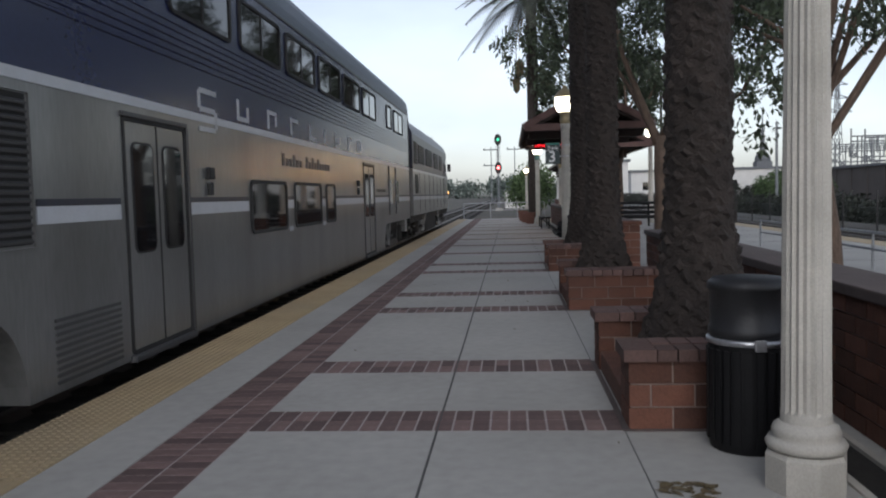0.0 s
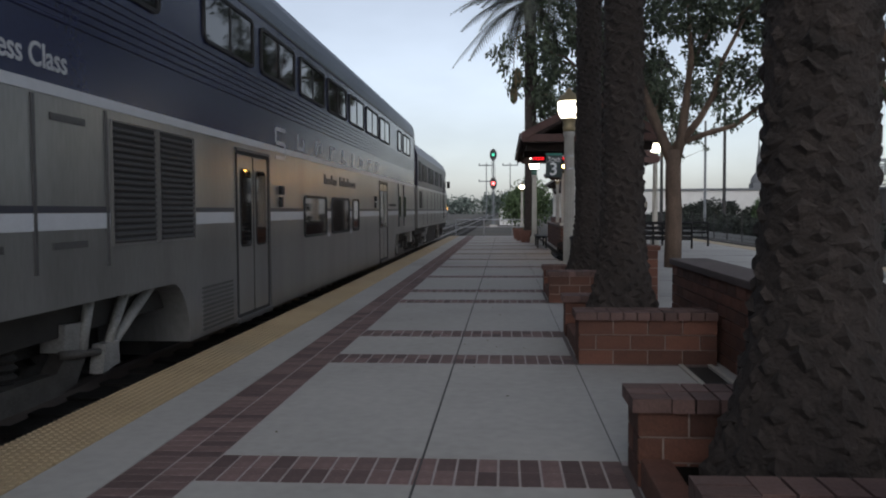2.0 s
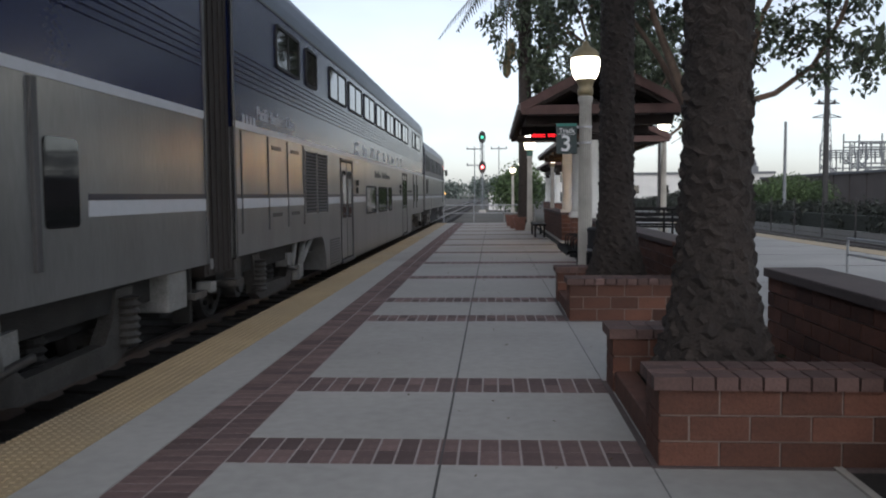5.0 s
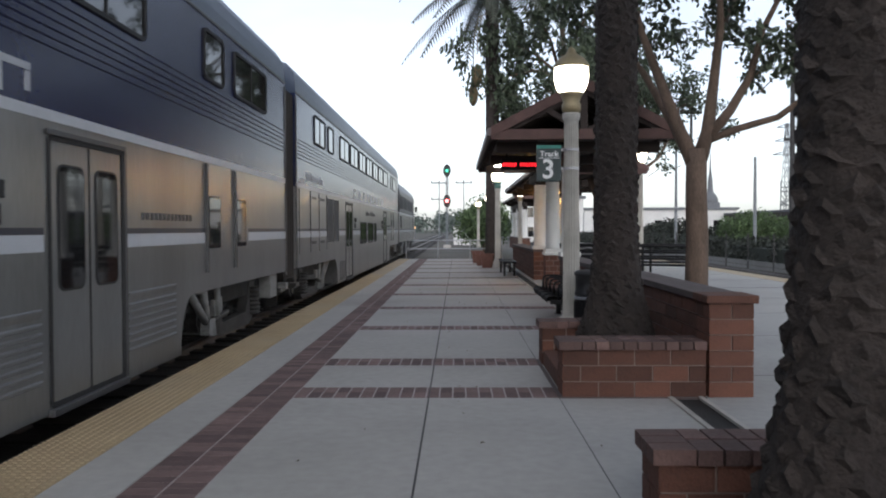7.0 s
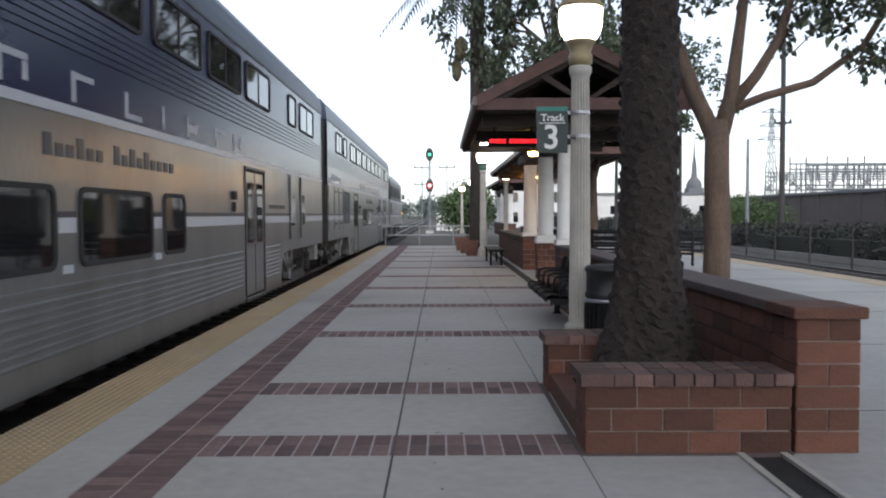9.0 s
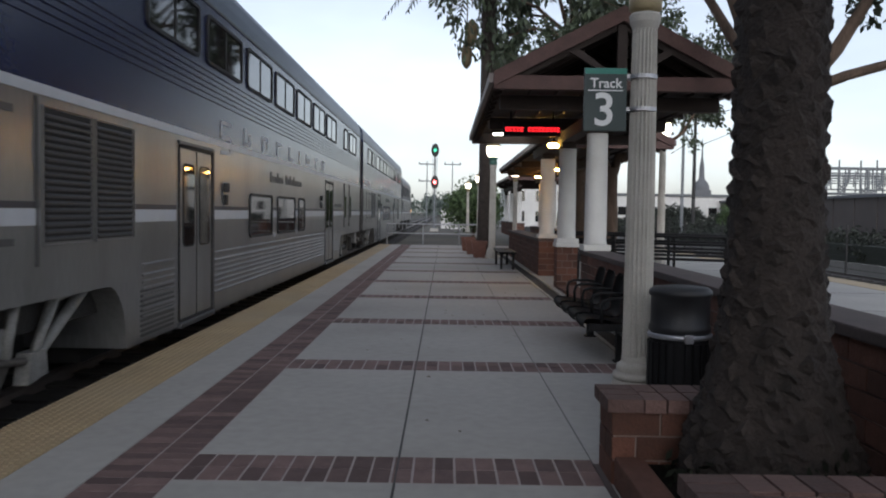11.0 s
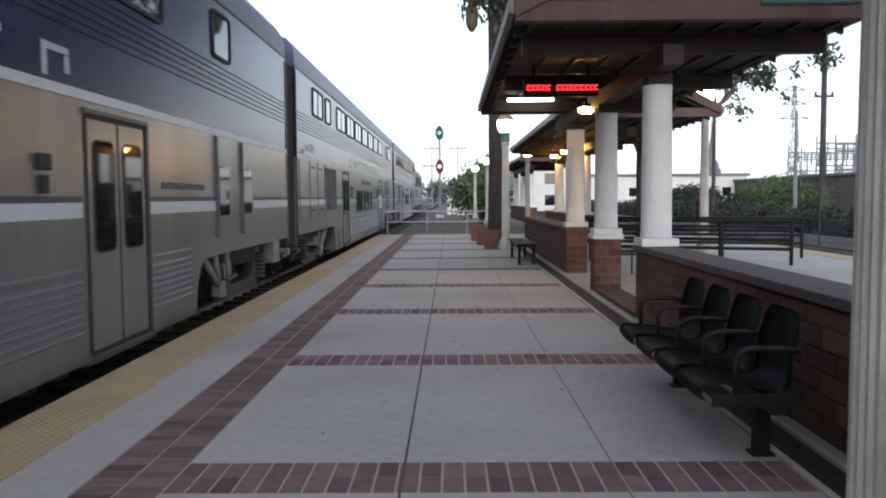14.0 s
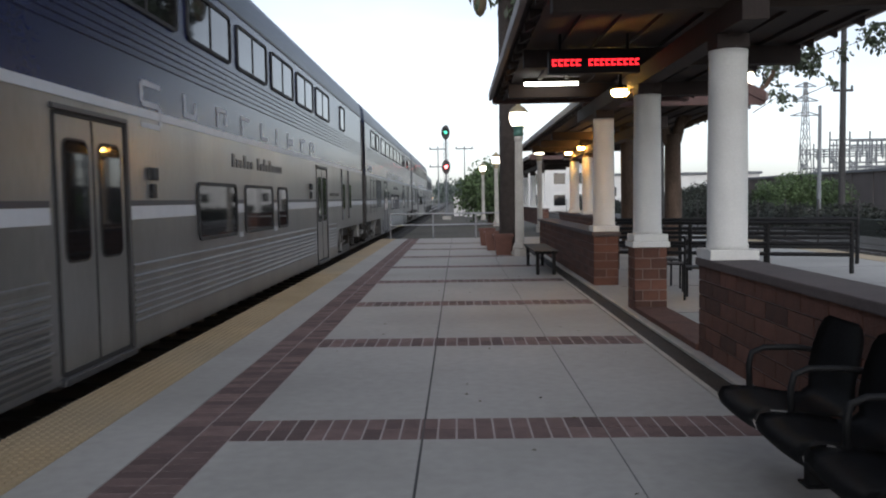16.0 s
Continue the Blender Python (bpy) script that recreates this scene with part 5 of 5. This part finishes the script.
    for y, inner in ((2.98, 1), (CAR - 2.98, -1)):
        truck(t, y, inner)
        sets += [wheel_set(t, y - 1.3), wheel_set(t, y + 1.3)]
    return t, sets


def locomotive():
    t = thing("locomotive", "silver and blue diesel locomotive at the head of the train", "locomotive")
    a, b = 0.55, 17.6
    low = [(0.0, 0.75), (0.0, 2.5), (-WID, 2.5), (-WID, 0.75)]
    part("body", extrude_profile(low, a, b - 2.2), SILVER, t)
    top = [(0.0, 2.5), (0.0, 3.75), (-0.12, 4.05), (-0.6, 4.52), (-1.1, 4.66), (-2.0, 4.66), (-2.5, 4.52), (-2.98, 4.05), (-WID, 3.75), (-WID, 2.5)]
    part("hood", extrude_profile(top, a, b - 2.2), NAVY, t, "dark blue upper hood")
    # streamlined cab
    bm = bmesh.new()
    loops = []
    for s, zt, inset in ((0.0, 4.66, 0.0), (0.6, 4.5, 0.0), (1.2, 3.7, 0.06), (1.8, 2.6, 0.2), (2.3, 1.9, 0.5), (2.45, 1.0, 0.7)):
        y = b - 2.2 + s
        loops.append([bm.verts.new(c) for c in ((-inset, y, 0.75), (-inset, y, min(2.5, zt - 0.1)), (-inset - 0.12, y, min(3.5, zt - 0.05)), (-0.7 - inset * 0.5, y, zt), (-2.4 + inset * 0.5, y, zt), (-WID + inset + 0.12, y, min(3.5, zt - 0.05)), (-WID + inset, y, min(2.5, zt - 0.1)), (-WID + inset, y, 0.75))])
    for p, q in zip(loops, loops[1:]):
        for i in range(8):
            bm.faces.new((p[i], p[(i + 1) % 8], q[(i + 1) % 8], q[i]))
    bm.faces.new(loops[-1])
    part("cab", bm, SILVER, t, "rounded silver cab nose")
    part("white_line", boxes((0, 0.008, a, b - 1.2, 2.4, 2.49)), WHITE, t)
    part("white_stripe", boxes((0, 0.007, a, b - 1.0, 1.3, 1.44)), WHITE, t)
    part("navy_stripe", boxes((0, 0.0065, a, b - 1.0, 1.444, 1.5)), NAVY, t)
    part("cab_window", rounded(0.0, b - 3.0, b - 2.1, 2.75, 3.4, 0.08, 0.012), GLASS, t)
    part("cab_door", rounded(0.0, b - 4.0, b - 3.3, 1.0, 3.2, 0.05, 0.012, hole=0.04), RUBBER, t)
    for p, q, z0, z1 in ((1.0, 1.9, 2.7, 3.5), (2.3, 4.3, 2.75, 3.45), (5.0, 7.6, 2.75, 3.45), (8.4, 10.4, 2.75, 3.45), (11.2, 12.6, 2.75, 3.45), (1.2, 2.1, 1.55, 2.3)):
        part("grille", rounded(0.0, p, q, z0, z1, 0.04, 0.015), RUBBER, t, "dark intake grille")
        for z in np.arange(z0 + 0.08, z1 - 0.05, 0.1):
            part("grille_slat", boxes((0.012, 0.025, p + 0.05, q - 0.05, z, z + 0.03)), LOUVRE, t)
    for y in np.arange(2.6, 13.5, 1.8):
        part("panel_seam", boxes((0, 0.01, y, y + 0.03, 0.8, 2.38)), LOUVRE, t)
    part("fuel_tank", boxes((-2.8, -0.2, 6.2, 10.8, -0.05, 0.72), bevel=0.08), UNDER, t)
    part("underframe", boxes((-2.9, -0.15, a, b - 0.4, 0.5, 0.75)), UNDER, t)
    part("mirror", boxes((0.05, 0.22, b - 2.05, b - 1.98, 2.8, 3.2), bevel=0.02), RUBBER, t)
    part("marker_light", rounded(0.0, b - 1.15, b - 0.98, 1.5, 1.68, 0.06, 0.02), HEADLIGHT, t, "amber marker light")
    part("roof_fan", boxes((-2.2, -0.9, 4.0, 5.4, 4.65, 4.78), (-2.2, -0.9, 6.0, 7.4, 4.65, 4.78), bevel=0.03), UNDER, t)
    part("pilot", boxes((-2.7, -0.4, b - 0.4, b + 0.1, 0.0, 0.75), bevel=0.06), UNDER, t)
    part("rear_gangway", boxes((-2.3, -0.8, 0.0, 0.55, 0.8, 3.6)), RUST, t)
    for z in (0.0, 0.35):
        part("rear_step", boxes((-0.4, -0.03, 0.6, 0.9, z, z + 0.055)), TRUCK, t)
    sets = []
    for y, inner in ((3.6, 1), (13.4, -1)):
        truck(t, y, inner)
        sets += [wheel_set(t, y - 1.35), wheel_set(t, y + 1.35)]
    return t, sets


def lower(t):
    """Brings the upper works of a vehicle down to the true loading height."""
    for o in t.children_recursive:
        if o.location.z == 0:
            for v in o.data.vertices:
                if v.co.z > 0.8:
                    z = v.co.z
                    v.co.z = max(1.44 + (z - 1.48) * 0.89, 0.8) if z < 2.45 else 2.303 + (z - 2.45) * 0.95


lead_coach, lead_wheels = coach(0, "         Pacific Business Class", False)
mid_coach, mid_wheels = coach(1, "         Coach/Cafe", True)
tail_coach, tail_wheels = coach(2, "         Coach", True)
for c in (lead_coach, mid_coach, tail_coach):
    for i in range(4):
        part("number_mark", boxes((0, 0.006, 0.86 + i * 0.155, 0.95 + i * 0.155, 2.44, 2.6)), LETTER, c, "pale plain bar of the car number")
engine, engine_wheels = locomotive()
for c in (lead_coach, mid_coach, tail_coach, engine):
    lower(c)


# ---- pavers, last ----
B_H = 0.012
rest = []


def paver(at, size, single):
    if single:
        piece("brick", size, PAVER, platform, at)
    else:
        rest.append((at, size))


for b in BANDS:
    single = b in (4.9, 6.55, 9.94, 11.56, 14.94)
    n = 28
    for r in range(2):
        for i in range(n):
            x = B1 + (XR - B1) * (i + 0.5) / n
            if x > 1.13 and any(p[0] - 0.1 < b < p[1] + 0.1 for p in PLANTERS):
                continue
            paver((x, b + BAND_W * (r + 0.5) / 2, -0.008), ((XR - B1) / n - 0.014, BAND_W / 2 - 0.01, 0.018), single)
for c in range(2):
    w = (B1 - B0) / 2
    for i in range(int((Y1 - Y0) / 0.11)):
        y = Y0 + 0.055 + i * 0.11
        paver((B0 + w * (c + 0.5), y, -0.008), (w - 0.014, 0.1, 0.018), 3.6 < y < 11.5)
many_boxes("brick", rest, PAVER_REST, platform)

# a few dry leaves on the paving
litter = thing("fallen_leaves", "small dry brown leaves lying on the paving", "leaves", kind="stuff")
raw("leaf", *(lambda P: ([c for x, y, s, a in P for c in ((x + s * math.cos(a), y + s * math.sin(a), 0.004), (x + 0.4 * s * math.cos(a + 1.6), y + 0.4 * s * math.sin(a + 1.6), 0.012), (x - s * math.cos(a), y - s * math.sin(a), 0.004), (x + 0.4 * s * math.cos(a - 1.6), y + 0.4 * s * math.sin(a - 1.6), 0.008))], [(4 * i, 4 * i + 1, 4 * i + 2, 4 * i + 3) for i in range(len(P))]))([(random.uniform(1.15, 1.4), random.uniform(3.7, 4.0), random.uniform(0.02, 0.06), random.uniform(0, 6)) for _ in range(40)] + [(random.uniform(-1.0, 1.9), random.uniform(4, 34), random.uniform(0.012, 0.025), random.uniform(0, 6)) for _ in range(60)]), DEADLEAF, litter)


# ---- what moves ----
RUN = [(0, 0.0), (5, -0.1), (9, 0.0), (13, 0.0), (15, 0.3), (16, 0.36)]


def run(t):
    """How far the first coupling has come along the track at t seconds: a steady gathering of speed, a little uneven."""
    return -0.586 + 2.47 * t + 0.131 * t * t + float(np.interp(t, *zip(*RUN)))


def motions():
    steps = [0, 1, 2, 3, 4, 5, 6, 7, 8, 9, 10, 11, 12, 13, 14, 15, 16]
    for car, lead in ((engine, CAR), (lead_coach, 0.0), (mid_coach, -CAR), (tail_coach, -2 * CAR)):
        walk(car, [(t, pose(-2.8, run(t) + lead, 0)) for t in steps])
    fine = [i / 10 for i in range(161)]
    for wheels in (engine_wheels, lead_wheels, mid_wheels, tail_wheels):
        for w in wheels:
            at = w.location.copy()
            walk(w, [(t, pose(at.x, at.y, at.z, -math.degrees((run(t) - run(0)) / 0.45))) for t in fine])


motions()
